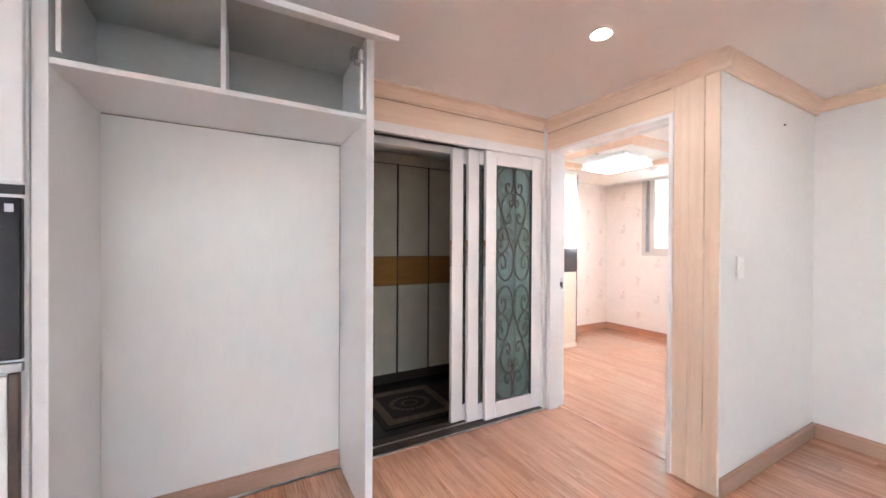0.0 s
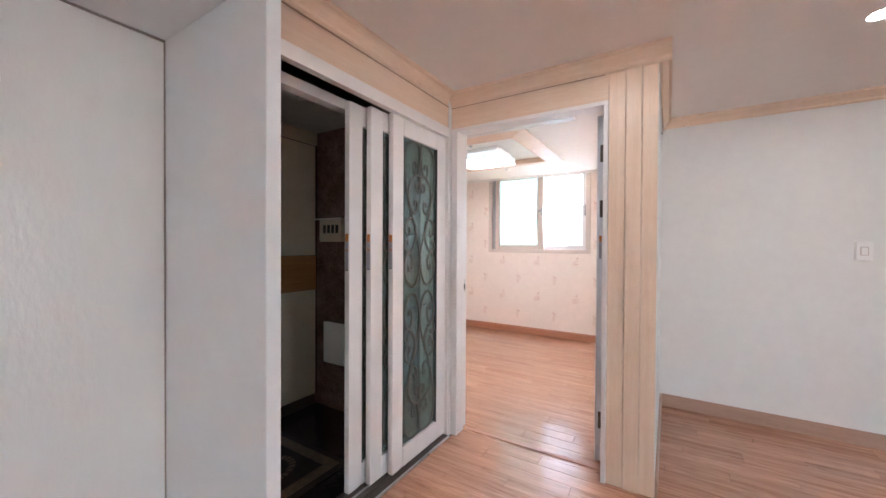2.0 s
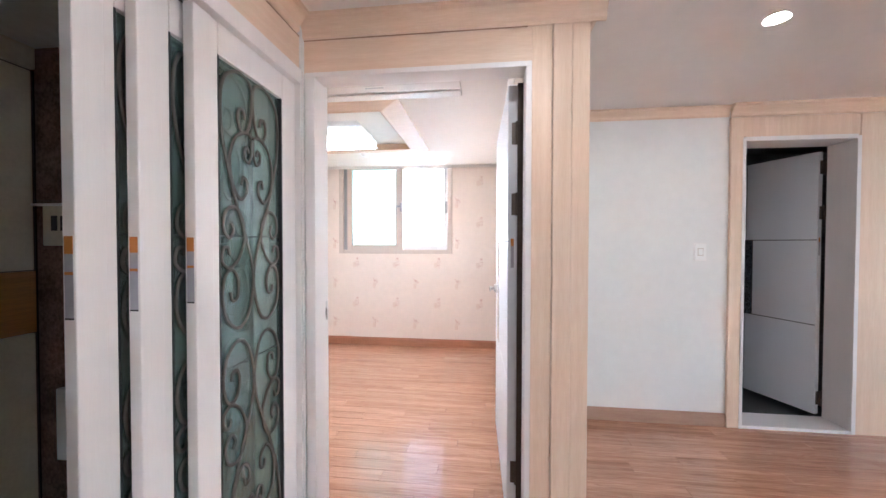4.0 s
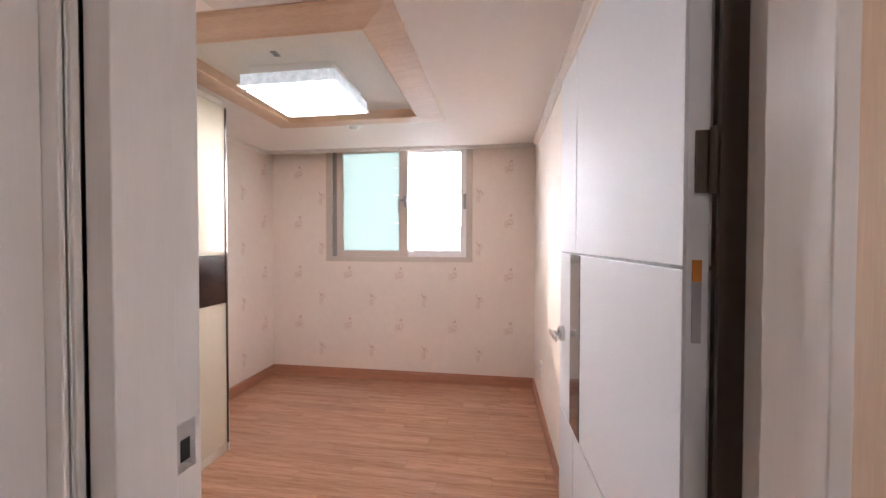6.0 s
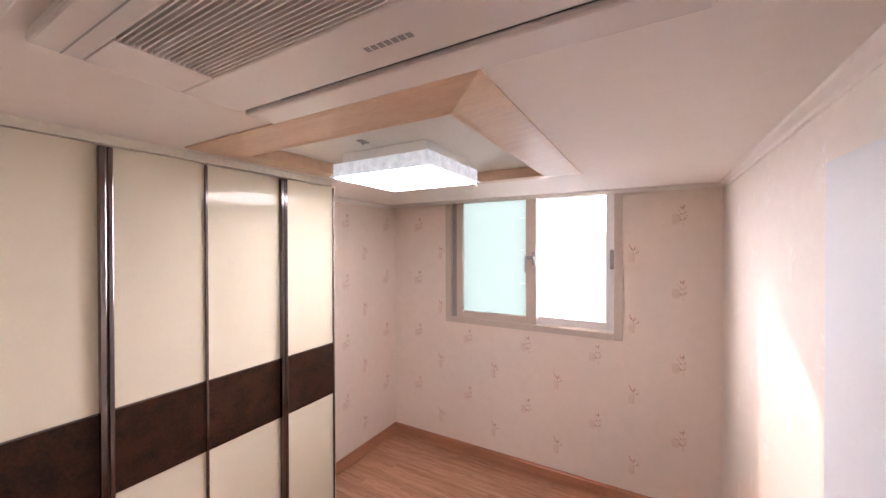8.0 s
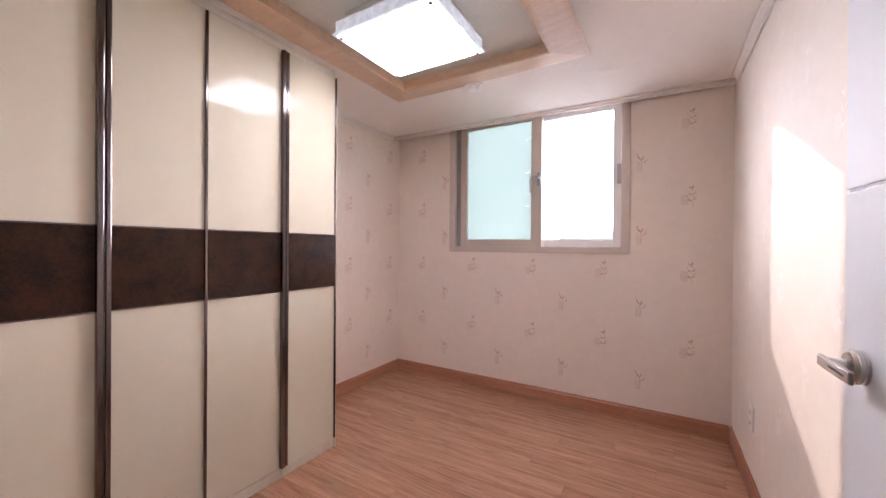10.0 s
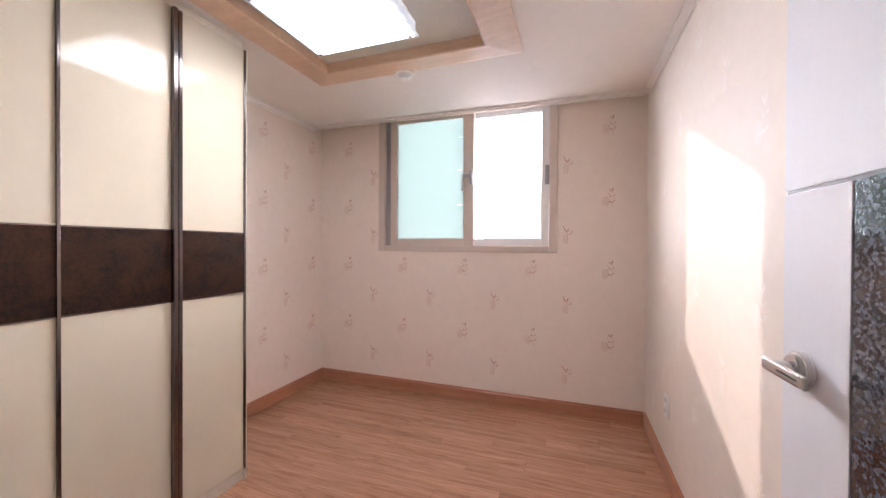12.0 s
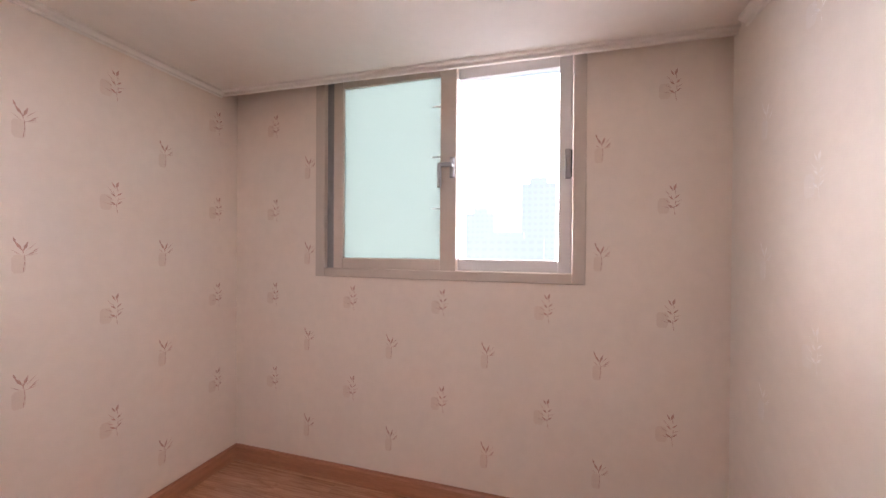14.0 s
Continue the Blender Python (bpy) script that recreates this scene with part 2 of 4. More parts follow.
fl.new(mx.outputs[0], fn["Material Output"].inputs[0])
M["frost"] = frost


# ---- building helpers ----
def box_into(bm, x0, x1, y0, y1, z0, z1):
    v = [bm.verts.new(p) for p in ((x0, y0, z0), (x1, y0, z0), (x1, y1, z0), (x0, y1, z0), (x0, y0, z1), (x1, y0, z1), (x1, y1, z1), (x0, y1, z1))]
    for f in ((3, 2, 1, 0), (4, 5, 6, 7), (0, 1, 5, 4), (1, 2, 6, 5), (2, 3, 7, 6), (3, 0, 4, 7)):
        bm.faces.new([v[i] for i in f])


def box(x0, x1, y0, y1, z0, z1, bevel=0.0):
    bm = bmesh.new()
    box_into(bm, min(x0, x1), max(x0, x1), min(y0, y1), max(y0, y1), min(z0, z1), max(z0, z1))
    if bevel:
        bmesh.ops.bevel(bm, geom=bm.edges[:], offset=bevel, segments=2, affect="EDGES", profile=0.5)
    return bm


def boxes(*rows):
    bm = bmesh.new()
    for r in rows:
        box_into(bm, *r)
    return bm


def disc(cx, cy, cz, r, depth, axis="z", seg=28, r2=None):
    bm = bmesh.new()
    turn = {"z": Matrix(), "x": Matrix.Rotation(radians(90), 4, "Y"), "y": Matrix.Rotation(radians(-90), 4, "X")}[axis]
    bmesh.ops.create_cone(bm, cap_ends=True, segments=seg, radius1=r, radius2=r if r2 is None else r2, depth=depth, matrix=Matrix.Translation((cx, cy, cz)) @ turn)
    return bm


def merge(*bms):
    out = bmesh.new()
    for b in bms:
        me = bpy.data.meshes.new("piece")
        b.to_mesh(me)
        b.free()
        out.from_mesh(me)
        bpy.data.meshes.remove(me)
    return out


def smooth_line(points, steps=8):
    """A Catmull-Rom line through the points."""
    p = [Vector(points[0])] + [Vector(q) for q in points] + [Vector(points[-1])]
    out = []
    for a, b, c, d in zip(p, p[1:], p[2:], p[3:]):
        for k in range(steps):
            t = k / steps
            out.append(0.5 * (2 * b + (c - a) * t + (2 * a - 5 * b + 4 * c - d) * t * t + (3 * b - a - 3 * c + d) * t ** 3))
    return out + [p[-1]]


def tube_into(bm, line, r, seg=6, flat=1.0):
    rings = []
    for i, p in enumerate(line):
        way = (line[min(i + 1, len(line) - 1)] - line[max(i - 1, 0)]).normalized()
        side = way.cross(Vector((0, 1, 0)))
        side = side.normalized() if side.length > 1e-4 else Vector((1, 0, 0))
        up = side.cross(way).normalized()
        rings.append([bm.verts.new(p + (side * math.cos(a) + up * math.sin(a) * flat) * r) for a in (2 * math.pi * k / seg for k in range(seg))])
    for a, b in zip(rings, rings[1:]):
        for k in range(seg):
            bm.faces.new((a[k], a[(k + 1) % seg], b[(k + 1) % seg], b[k]))
    bm.faces.new(rings[0][::-1])
    bm.faces.new(rings[-1])


def prism(profile, axis, a, b):
    """A profile of (across, z) pairs drawn along x or y from a to b."""
    bm = bmesh.new()
    ends = [[bm.verts.new((t, u, z) if axis == "x" else (u, t, z)) for u, z in profile] for t in (a, b)]
    for i in range(len(profile)):
        j = (i + 1) % len(profile)
        bm.faces.new((ends[0][i], ends[0][j], ends[1][j], ends[1][i]))
    bm.faces.new(ends[0][::-1])
    bm.faces.new(ends[1])
    bmesh.ops.recalc_face_normals(bm, faces=bm.faces[:])
    return bm


def crown(axis, a, b, wall, way, top, drop=0.075, out=0.06):
    """A stepped cornice against a wall; way is +1 or -1, the side it stands out to."""
    pts = [(0, top), (out, top), (out, top - 0.014), (out * 0.72, top - 0.02), (out * 0.38, top - drop * 0.62), (out * 0.3, top - drop * 0.72), (out * 0.3, top - drop * 0.9), (out * 0.16, top - drop), (0, top - drop)]
    return prism([(wall + way * u, z) for u, z in pts], axis, a, b)


def finish(ob, bm, material, smooth=False):
    bmesh.ops.recalc_face_normals(bm, faces=bm.faces[:])
    bm.to_mesh(ob.data)
    bm.free()
    ob.data.materials.append(M[material])
    if smooth:
        for f in ob.data.polygons:
            f.use_smooth = True
    return ob


def part(name, bm, material, parent, label="", smooth=False):
    ob = finish(new(name, bpy.data.meshes.new(name)), bm, material, smooth)
    ob.parent = parent
    ob.matrix_parent_inverse = parent.matrix_world.inverted()
    return tagged(ob, label)


def solid(name, bm, material, label, category, kind="", group="", smooth=False):
    return tagged(finish(new(name, bpy.data.meshes.new(name)), bm, material, smooth), label, category, group, kind)


def thing(name, at, label, category, group="", kind=""):
    ob = new(name)
    ob.location = at
    bpy.context.view_layer.update()
    return tagged(ob, label, category, group, kind)


# ---- plan ----
CEIL = 2.30                      # hall ceiling
RCEIL = 2.285                    # bedroom ceiling
SY = 2.43                        # face of the wall with the sliding doors
DX0, DX1 = 2.215, 2.375          # bedroom door wall, hall side and room side
OY0, OY1 = 1.45, 2.36            # bedroom doorway
HX = 3.52                        # far hall wall
RX, RY0, RY1 = 5.255, 1.455, 4.115   # bedroom window wall, wall behind the door, wall behind the wardrobe
RECESS = 1.205
WY0, WY1, WZ0, WZ1 = 2.05, 3.515, 1.19, 2.36   # window

# setting: floors
hall_floor = solid("floor_hall", box(-3.0, DX0 + 0.09, -4.1, SY - 0.02, -0.12, -0.012), "joint", "reddish oak laminate floor of the hall", "floor", "structure")
hall_floor_b = solid("floor_hall_recess", box(DX0 + 0.09, HX + 0.02, -4.1, RECESS + 0.02, -0.12, -0.012), "joint", "reddish oak laminate floor beside the hall door", "floor", "structure")
room_floor = solid("floor_bedroom", box(DX0 + 0.09, RX + 0.02, RY0 - 0.02, RY1 + 0.02, -0.12, -0.012), "joint", "reddish oak laminate floor of the bedroom", "floor", "structure")
solid("threshold_strip", box(2.315, 2.345, OY0 - 0.06, OY1 + 0.03, -0.012, 0.006, 0.003), "base_room", "thin wooden threshold strip across the doorway", "threshold", "structure")
solid("floor_entrance", box(0.3, 2.3, SY + 0.17, 4.0, -0.22, -0.10), "ent_floor", "black tiled entrance floor", "floor", "structure")
solid("entrance_step", box(0.6, 2.2, SY + 0.07, SY + 0.17, -0.22, -0.02, 0.004), "granite", "speckled brown granite entrance step", "step", "structure")
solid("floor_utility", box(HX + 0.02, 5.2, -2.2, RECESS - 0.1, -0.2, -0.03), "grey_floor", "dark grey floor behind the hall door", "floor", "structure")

# setting: ceilings
solid("ceiling_hall", boxes((-3.0, DX0, -4.1, SY + 0.2, CEIL, CEIL + 0.1), (DX0, HX + 0.1, -4.1, RECESS + 0.1, CEIL, CEIL + 0.1)), "ceiling", "white papered hall ceiling", "ceiling", "structure")
TX0, TX1, TY0, TY1 = 3.06, 4.46, 2.20, 3.51
CE = RX - 0.115                  # the ceiling stops short of the window wall for a curtain slot
solid("ceiling_bedroom", boxes((DX1, TX0, RY0, RY1, RCEIL, RCEIL + 0.15), (TX1, 4.9, RY0, RY1, RCEIL, RCEIL + 0.15), (TX0, TX1, RY0, TY0, RCEIL, RCEIL + 0.15),
      (TX0, TX1, TY1, RY1, RCEIL, RCEIL + 0.15), (CE, RX, RY0, RY1, RCEIL + 0.13, RCEIL + 0.2)), "ceiling", "pinkish white bedroom ceiling with a curtain slot", "ceiling", "structure")
def slanted(x0, x1, y0, y1, slant, z0, z1):
    """A bar along y whose x runs off by slant towards y0."""
    bm = bmesh.new()
    box_into(bm, x0, x1, y0, y1, z0, z1)
    for v in bm.verts:
        if abs(v.co.y - y0) < 1e-6:
            v.co.x += slant
    return bm


SLANT = 0.085
ceiling_edge = bmesh.new()
box_into(ceiling_edge, 4.9, CE, RY0, RY1, RCEIL, RCEIL + 0.15)
for v in ceiling_edge.verts:
    if v.co.x > 5 and v.co.y < 2:
        v.co.x += SLANT
solid("ceiling_bedroom_edge", ceiling_edge, "ceiling", "pinkish white ceiling strip before the curtain slot", "ceiling", "structure")
solid("ceiling_tray", box(TX0, TX1, TY0, TY1, RCEIL + 0.035, RCEIL + 0.15), "tray_paper", "pearly papered panel inside the ceiling moulding", "ceiling", "structure")
solid("ceiling_entrance", box(0.3, 2.3, SY + 0.2, 4.0, 2.25, 2.35), "wall_core", "shaded entrance ceiling", "ceiling", "structure")
solid("ceiling_utility", box(HX + 0.02, 5.2, -2.2, RECESS - 0.1, 2.3, 2.4), "utility", "ceiling behind the hall door, coloured dark for shade", "ceiling", "structure")

# setting: walls
solid("wall_sliding_door", boxes((0.60, DX0 + 0.02, SY, SY + 0.2, 2.03, CEIL), (2.185, DX1, SY - 0.02, SY + 0.22, -0.1, CEIL + 0.1)), "wall_core", "wall over the sliding doors", "wall", "structure")
solid("wall_alcove", box(-3.0, 0.60, SY, SY + 0.15, -0.1, CEIL), "alcove_paper", "glossy embossed white wallpaper behind the fridge alcove", "wall", "structure")
solid("wall_bedroom_door", boxes((DX0 + 0.012, DX1, RECESS, OY0 - 0.05, -0.1, CEIL + 0.1), (DX0 + 0.012, DX1, OY0 - 0.05, OY1 + 0.03, 2.09, CEIL + 0.1), (DX0 + 0.012, DX1, OY1 + 0.03, SY - 0.02, -0.1, CEIL + 0.1),
      (DX1 - 0.08, DX1, SY - 0.02, RY1, -0.1, CEIL + 0.1)), "room_paper", "papered wall around the bedroom doorway", "wall", "structure")
solid("wall_recess", box(DX1, HX + 0.1, RECESS, RY0 - 0.125, -0.1, CEIL), "hall_paper", "white papered wall end beside the bedroom door", "wall", "structure")
solid("wall_recess_end", box(DX0 + 0.014, DX1, RECESS - 0.004, RECESS, 0, CEIL), "hall_paper", "white papered return of the wall", "wall", "structure")
solid("wall_hall_far", boxes((HX, HX + 0.18, -0.19, RECESS, -0.1, CEIL), (HX, HX + 0.18, -0.92, -0.19, 2.065, CEIL), (HX, HX + 0.18, -4.1, -0.92, -0.1, CEIL)), "hall_paper", "plain white papered hall wall", "wall", "structure")
right_wall = solid("wall_bedroom_right", box(DX1, RX + 0.25, RY0 - 0.12, RY0, -0.1, CEIL + 0.15), "right_paper", "pale cream papered wall with a printed sprig pattern", "wall", "structure")
left_wall = solid("wall_bedroom_left", box(DX1, RX + 0.25, RY1, RY1 + 0.12, -0.1, CEIL + 0.15), "room_paper", "pinkish papered wall with a printed sprig pattern", "wall", "structure")
win_wall = solid("wall_window", boxes((RX, RX + 0.24, RY0, WY0, -0.1, 2.45), (RX, RX + 0.24, WY1, RY1, -0.1, 2.45), (RX, RX + 0.24, WY0, WY1, -0.1, WZ0), (RX, RX + 0.24, WY0, WY1, WZ1, 2.45)), "room_paper", "pinkish papered window wall with a printed sprig pattern", "wall", "structure")
solid("wall_entrance_right", box(2.2, 2.3, SY + 0.22, 4.0, -0.2, 2.3), "stone", "dark brown marble-tiled entrance wall", "wall", "structure")
solid("wall_entrance_left", box(0.3, 0.4, SY + 0.15, 4.0, -0.2, 2.3), "stone", "dark entrance wall beside the alcove", "wall", "structure")
solid("wall_entrance_back", box(0.3, 2.3, 3.95, 4.05, -0.2, 2.3), "wall_core", "wall behind the shoe cabinets", "wall", "structure")
solid("wall_living_west", box(-3.1, -3.0, -4.1, SY + 0.15, -0.1, CEIL), "hall_paper", "plain white living room wall", "wall", "structure")
solid("wall_living_south", boxes((-3.0, -2.0, -4.2, -4.1, -0.1, CEIL), (1.6, HX, -4.2, -4.1, -0.1, CEIL), (-2.0, 1.6, -4.2, -4.1, 2.22, CEIL), (-2.0, 1.6, -4.2, -4.1, -0.1, 0.18)), "hall_paper", "living room wall with a wide balcony opening", "wall", "structure")
solid("wall_utility", boxes((5.1, 5.2, -2.2, 1.1, -0.1, 2.3), (HX + 0.18, 5.1, 1.0, 1.1, -0.1, 2.3), (HX + 0.18, 5.1, -2.2, -2.1, -0.1, 2.3)), "utility", "walls of the room behind the hall door, coloured dark as if unlit", "wall", "structure")


# ---- trims ----
def trim(name, bm, material, label, category="trim"):
    return solid(name, bm, material, label, category, "structure")


# Brown strip colours in the shadow line under the cornices.
trim("cornice_shadow_gap", merge(box(DX0 - 0.003, DX0 + 0.008, OY0, SY - 0.014, CEIL - 0.094, CEIL - 0.088), box(0.61, DX0 - 0.01, SY - 0.0145, SY - 0.004, CEIL - 0.089, CEIL - 0.083)), "base_hall", "thin brown strip painting the shadow line under the cornice", "trim")
trim("crown_sliding", crown("x", 0.61, DX0 - 0.056, SY - 0.012, -1, CEIL, 0.085), "beech_x", "pale beech cornice over the sliding doors", "cornice")
trim("fascia_sliding", merge(box(0.61, DX0 - 0.004, SY - 0.012, SY + 0.01, 2.07, CEIL - 0.08)), "beech_x", "pale beech fascia over the sliding doors", "fascia")
trim("header_sliding", merge(box(0.61, 2.176, SY - 0.026, SY + 0.012, 2.005, 2.068, 0.003), box(0.61, 2.176, SY + 0.14, SY + 0.2, 1.98, 2.10, 0.003)), "white_frame", "white header of the sliding door track", "door frame")
trim("header_track", box(0.60, 2.175, SY + 0.012, SY + 0.14, 2.03, 2.06), "track", "dark upper sliding track", "door track")
trim("post_sliding", merge(*[box(2.178 + 0.0125 * i, 2.1895 + 0.0125 * i, SY - 0.02 - 0.006 * (i % 2), SY + 0.01, 0, 2.068, 0.002) for i in range(3)]), "white_frame", "reeded white post beside the sliding doors", "door frame")
trim("crown_door_wall", crown("y", RECESS - 0.06, SY - 0.012, DX0, -1, CEIL, 0.09, 0.055), "beech_y", "pale beech cornice over the bedroom door", "cornice")
trim("fascia_door", box(DX0, DX0 + 0.012, OY0 - 0.0185, SY - 0.012, 2.066, CEIL - 0.085, 0.001), "beech_y", "pale beech fascia over the bedroom door", "fascia")
casing = []
for a, b, d in ((1.203, 1.272, 0.0), (1.274, 1.348, 0.006), (1.350, 1.431, 0.0)):
    casing.append(box(DX0 - d, DX0 + 0.012, a, b, 0, CEIL - 0.082, 0.003))
trim("casing_door", merge(*casing), "beech", "wide fluted pale beech casing beside the bedroom door", "door frame")
trim("crown_recess", crown("x", DX0 + 0.001, HX, RECESS - 0.005, -1, CEIL - 0.001, 0.09, 0.055), "beech_x", "pale beech cornice along the wall return", "cornice")
trim("crown_hall_far", crown("y", -0.10, RECESS - 0.01, HX, -1, CEIL, 0.075, 0.04), "beech_y", "pale beech cornice on the hall wall", "cornice")
trim("crown_hall_door", crown("y", -4.0, -0.10, HX - 0.02, -1, CEIL, 0.085, 0.055), "beech_y", "pale beech cornice over the hall door", "cornice")
trim("casing_hall_door", merge(box(HX - 0.02, HX, -0.19, -0.125, 0, 2.215, 0.003), box(HX - 0.024, HX, -0.125, -0.105, 0, 2.215, 0.003), box(HX - 0.02, HX, -0.92, -0.19, 2.075, 2.215, 0.003), box(HX - 0.02, HX, -1.9, -0.925, 0, 2.215, 0.003)), "beech", "pale beech casing around the hall door", "door frame")
trim("jamb_hall_door", merge(box(HX - 0.026, HX + 0.20, -0.205, -0.185, 0, 2.065, 0.002), box(HX - 0.026, HX + 0.20, -0.925, -0.90, 0, 2.065, 0.002), box(HX - 0.026, HX + 0.20, -0.905, -0.20, 2.045, 2.075, 0.002), box(HX - 0.02, HX + 0.20, -0.905, -0.20, -0.03, 0.022, 0.003)), "white_frame", "white inner frame and sill of the hall door", "door frame")
trim("jamb_bedroom_door", merge(box(DX0 - 0.008, 2.31, OY0 - 0.018, OY0 + 0.006, 0, 2.046, 0.002), box(2.31, DX1 + 0.008, OY0 - 0.05, OY0 - 0.015, 0, 2.075, 0.002),
     box(DX0 - 0.008, 2.31, OY1, OY1 + 0.045, 0, 2.046, 0.002), box(2.31, DX1 + 0.008, OY1 + 0.02, OY1 + 0.045, 0, 2.075, 0.002), box(DX0 - 0.008, 2.31, OY0 - 0.018, OY1 + 0.045, 2.046, 2.068, 0.002), box(2.31, DX1 + 0.008, OY0 - 0.05, OY1 + 0.045, 2.075, 2.1, 0.002)), "white_frame", "white rebated frame of the bedroom door", "door frame")


def skirting(name, axis, a, b, wall, way, material, label, h=0.095, d=0.014):
    pts = [(0, 0), (d, 0), (d, h * 0.82), (d * 0.55, h * 0.9), (d * 0.55, h), (0, h)]
    return trim(name, prism([(wall + way * u, z) for u, z in pts], axis, a, b), material, label, "skirting")


skirting("baseboard_alcove", "x", -0.49, 0.57, SY - 0.002, -1, "base_hall", "brown wooden skirting behind the alcove")
skirting("baseboard_recess", "x", DX0 + 0.016, HX, RECESS - 0.004, -1, "base_hall", "brown wooden skirting on the wall return")
skirting("baseboard_hall_far", "y", -0.105, RECESS - 0.018, HX, -1, "base_hall", "brown wooden skirting of the hall wall")
skirting("baseboard_window", "y", RY0 + 0.014, RY1 - 0.014, RX, -1, "base_room", "orange-brown skirting under the window")
skirting("baseboard_left", "x", 3.905, RX, RY1, -1, "base_room", "orange-brown skirting beside the wardrobe")
skirting("baseboard_right", "x", DX1 + 0.01, RX, RY0, 1, "base_room", "orange-brown skirting behind the open door")
trim("crown_bedroom_right", crown("x", DX1, CE, RY0, 1, RCEIL, 0.042, 0.034), "ceiling", "slim white cornice of the bedroom", "cornice")
trim("crown_bedroom_left", crown("x", 3.905, CE, RY1, -1, RCEIL, 0.038, 0.030), "ceiling", "slim white cornice beside the wardrobe", "cornice")
trim("curtain_slot_edge", merge(slanted(CE - 0.006, CE + 0.012, RY0, RY1, SLANT, RCEIL - 0.026, RCEIL + 0.14), slanted(CE - 0.03, CE - 0.007, RY0, RY1, SLANT, RCEIL - 0.012, RCEIL - 0.001)), "ceiling", "white moulded edge of the curtain slot", "cornice")


def tray_moulding():
    """A mitred frame of beech mouldings that leans a little into the room around the raised panel."""
    w, drop = 0.175, 0.022
    steps = [(0.0, RCEIL + 0.002), (0.0, RCEIL - 0.006), (0.02, RCEIL - 0.010), (w - 0.03, RCEIL - drop), (w - 0.012, RCEIL - drop - 0.004), (w, RCEIL - drop), (w, RCEIL + 0.034), (w - 0.02, RCEIL + 0.034)]
    rings = []
    bm = bmesh.new()
    for u, z in steps:
        rings.append([bm.verts.new(p) for p in ((TX0 + u, TY0 + u, z), (TX1 - u, TY0 + u, z), (TX1 - u, TY1 - u, z), (TX0 + u, TY1 - u, z))])
    for a, b in zip(rings, rings[1:]):
        for k in range(4):
            bm.faces.new((a[k], a[(k + 1) % 4], b[(k + 1) % 4], b[k]))
    return trim("ceiling_moulding", bm, "beech_tray", "wide mitred pale beech moulding on the ceiling", "moulding")


tray_moulding()


# ---- bedroom window ----
def sash(name, parent, y0, y1, z0, z1, x, material, pane, w=0.062, wr=0.062):
    s = part(name, merge(box(x, x + 0.045, y0, y0 + wr, z0, z1, 0.004), box(x, x + 0.045, y1 - w, y1, z0, z1, 0.004), box(x + 0.002, x + 0.043, y0 + wr, y1 - w, z0, z0 + w, 0.004), box(x + 0.002, x + 0.043, y0 + wr, y1 - w, z1 - w, z1, 0.004)), material, parent)
    p = part("pane", box(x + 0.02, x + 0.026, y0 + wr - 0.004, y1 - w + 0.004, z0 + w - 0.004, z1 - w + 0.004), pane, s)
    p.visible_shadow = pane != "clear"
    return s


window = thing("window_1", (RX, (WY0 + WY1) / 2, WZ0), "two-sash sliding window with a beige frame, one pane frosted", "window", kind="structure")
f = 0.05
part("window_frame", merge(box(RX - 0.012, RX + 0.16, WY0 - 0.01, WY0 + f, WZ0 - 0.01, WZ1 + 0.01, 0.004), box(RX - 0.012, RX + 0.16, WY1 - f, WY1 + 0.01, WZ0 - 0.01, WZ1 + 0.01, 0.004),
     box(RX - 0.010, RX + 0.16, WY0 + f, WY1 - f, WZ0 - 0.01, WZ0 + f - 0.01, 0.004), box(RX - 0.010, RX + 0.16, WY0 + f, WY1 - f, WZ1 - 0.03, WZ1 + 0.01, 0.004)), "upvc", window)
MID = 2.715
s1 = sash("sash", window, MID - 0.035, WY1 - f - 0.045, WZ0 + f - 0.012, WZ1 - 0.03, RX + 0.012, "upvc", "frost", 0.062, 0.088)
s2 = sash("sash", window, WY0 + f, MID + 0.03, WZ0 + f - 0.012, WZ1 - 0.03, RX + 0.075, "upvc_white", "clear")
part("track", merge(box(RX + 0.02, RX + 0.15, WY1 - f - 0.045, WY1 - f, WZ0 + f - 0.01, WZ1 - 0.03)), "grey_metal", window, "dark open side channel")
for zz in (1.56, 1.84, 2.11):
    part("pane_mark", box(RX + 0.029, RX + 0.031, MID + 0.056, MID + 0.105, zz, zz + 0.006), "upvc_white", s1, "short grey line on the frosted pane")
part("lever_handle", merge(box(RX - 0.006, RX + 0.014, MID - 0.028, MID - 0.002, 1.72, 1.83, 0.006), box(RX - 0.03, RX - 0.004, MID - 0.024, MID - 0.006, 1.775, 1.793, 0.005), box(RX - 0.038, RX - 0.024, MID - 0.026, MID + 0.055, 1.772, 1.796, 0.005),
     box(RX - 0.040, RX - 0.024, MID + 0.034, MID + 0.056, 1.665, 1.796, 0.006)), "grey_metal", s1, "grey lever handle")
part("pull_handle", box(RX + 0.058, RX + 0.076, WY0 + f + 0.004, WY0 + f + 0.034, 1.70, 1.85, 0.006), "grey_metal", s2, "grey recessed pull")
part("pull_handle", box(RX + 0.02, RX + 0.034, WY1 - f - 0.04, WY1 - f - 0.014, 1.66, 1.81, 0.006), "grey_metal", window, "grey pull in the side channel")
part("lock", box(RX + 0.05, RX + 0.076, WY0 + f - 0.004, WY0 + f + 0.006, 1.71, 1.84, 0.002), "dark", s2)


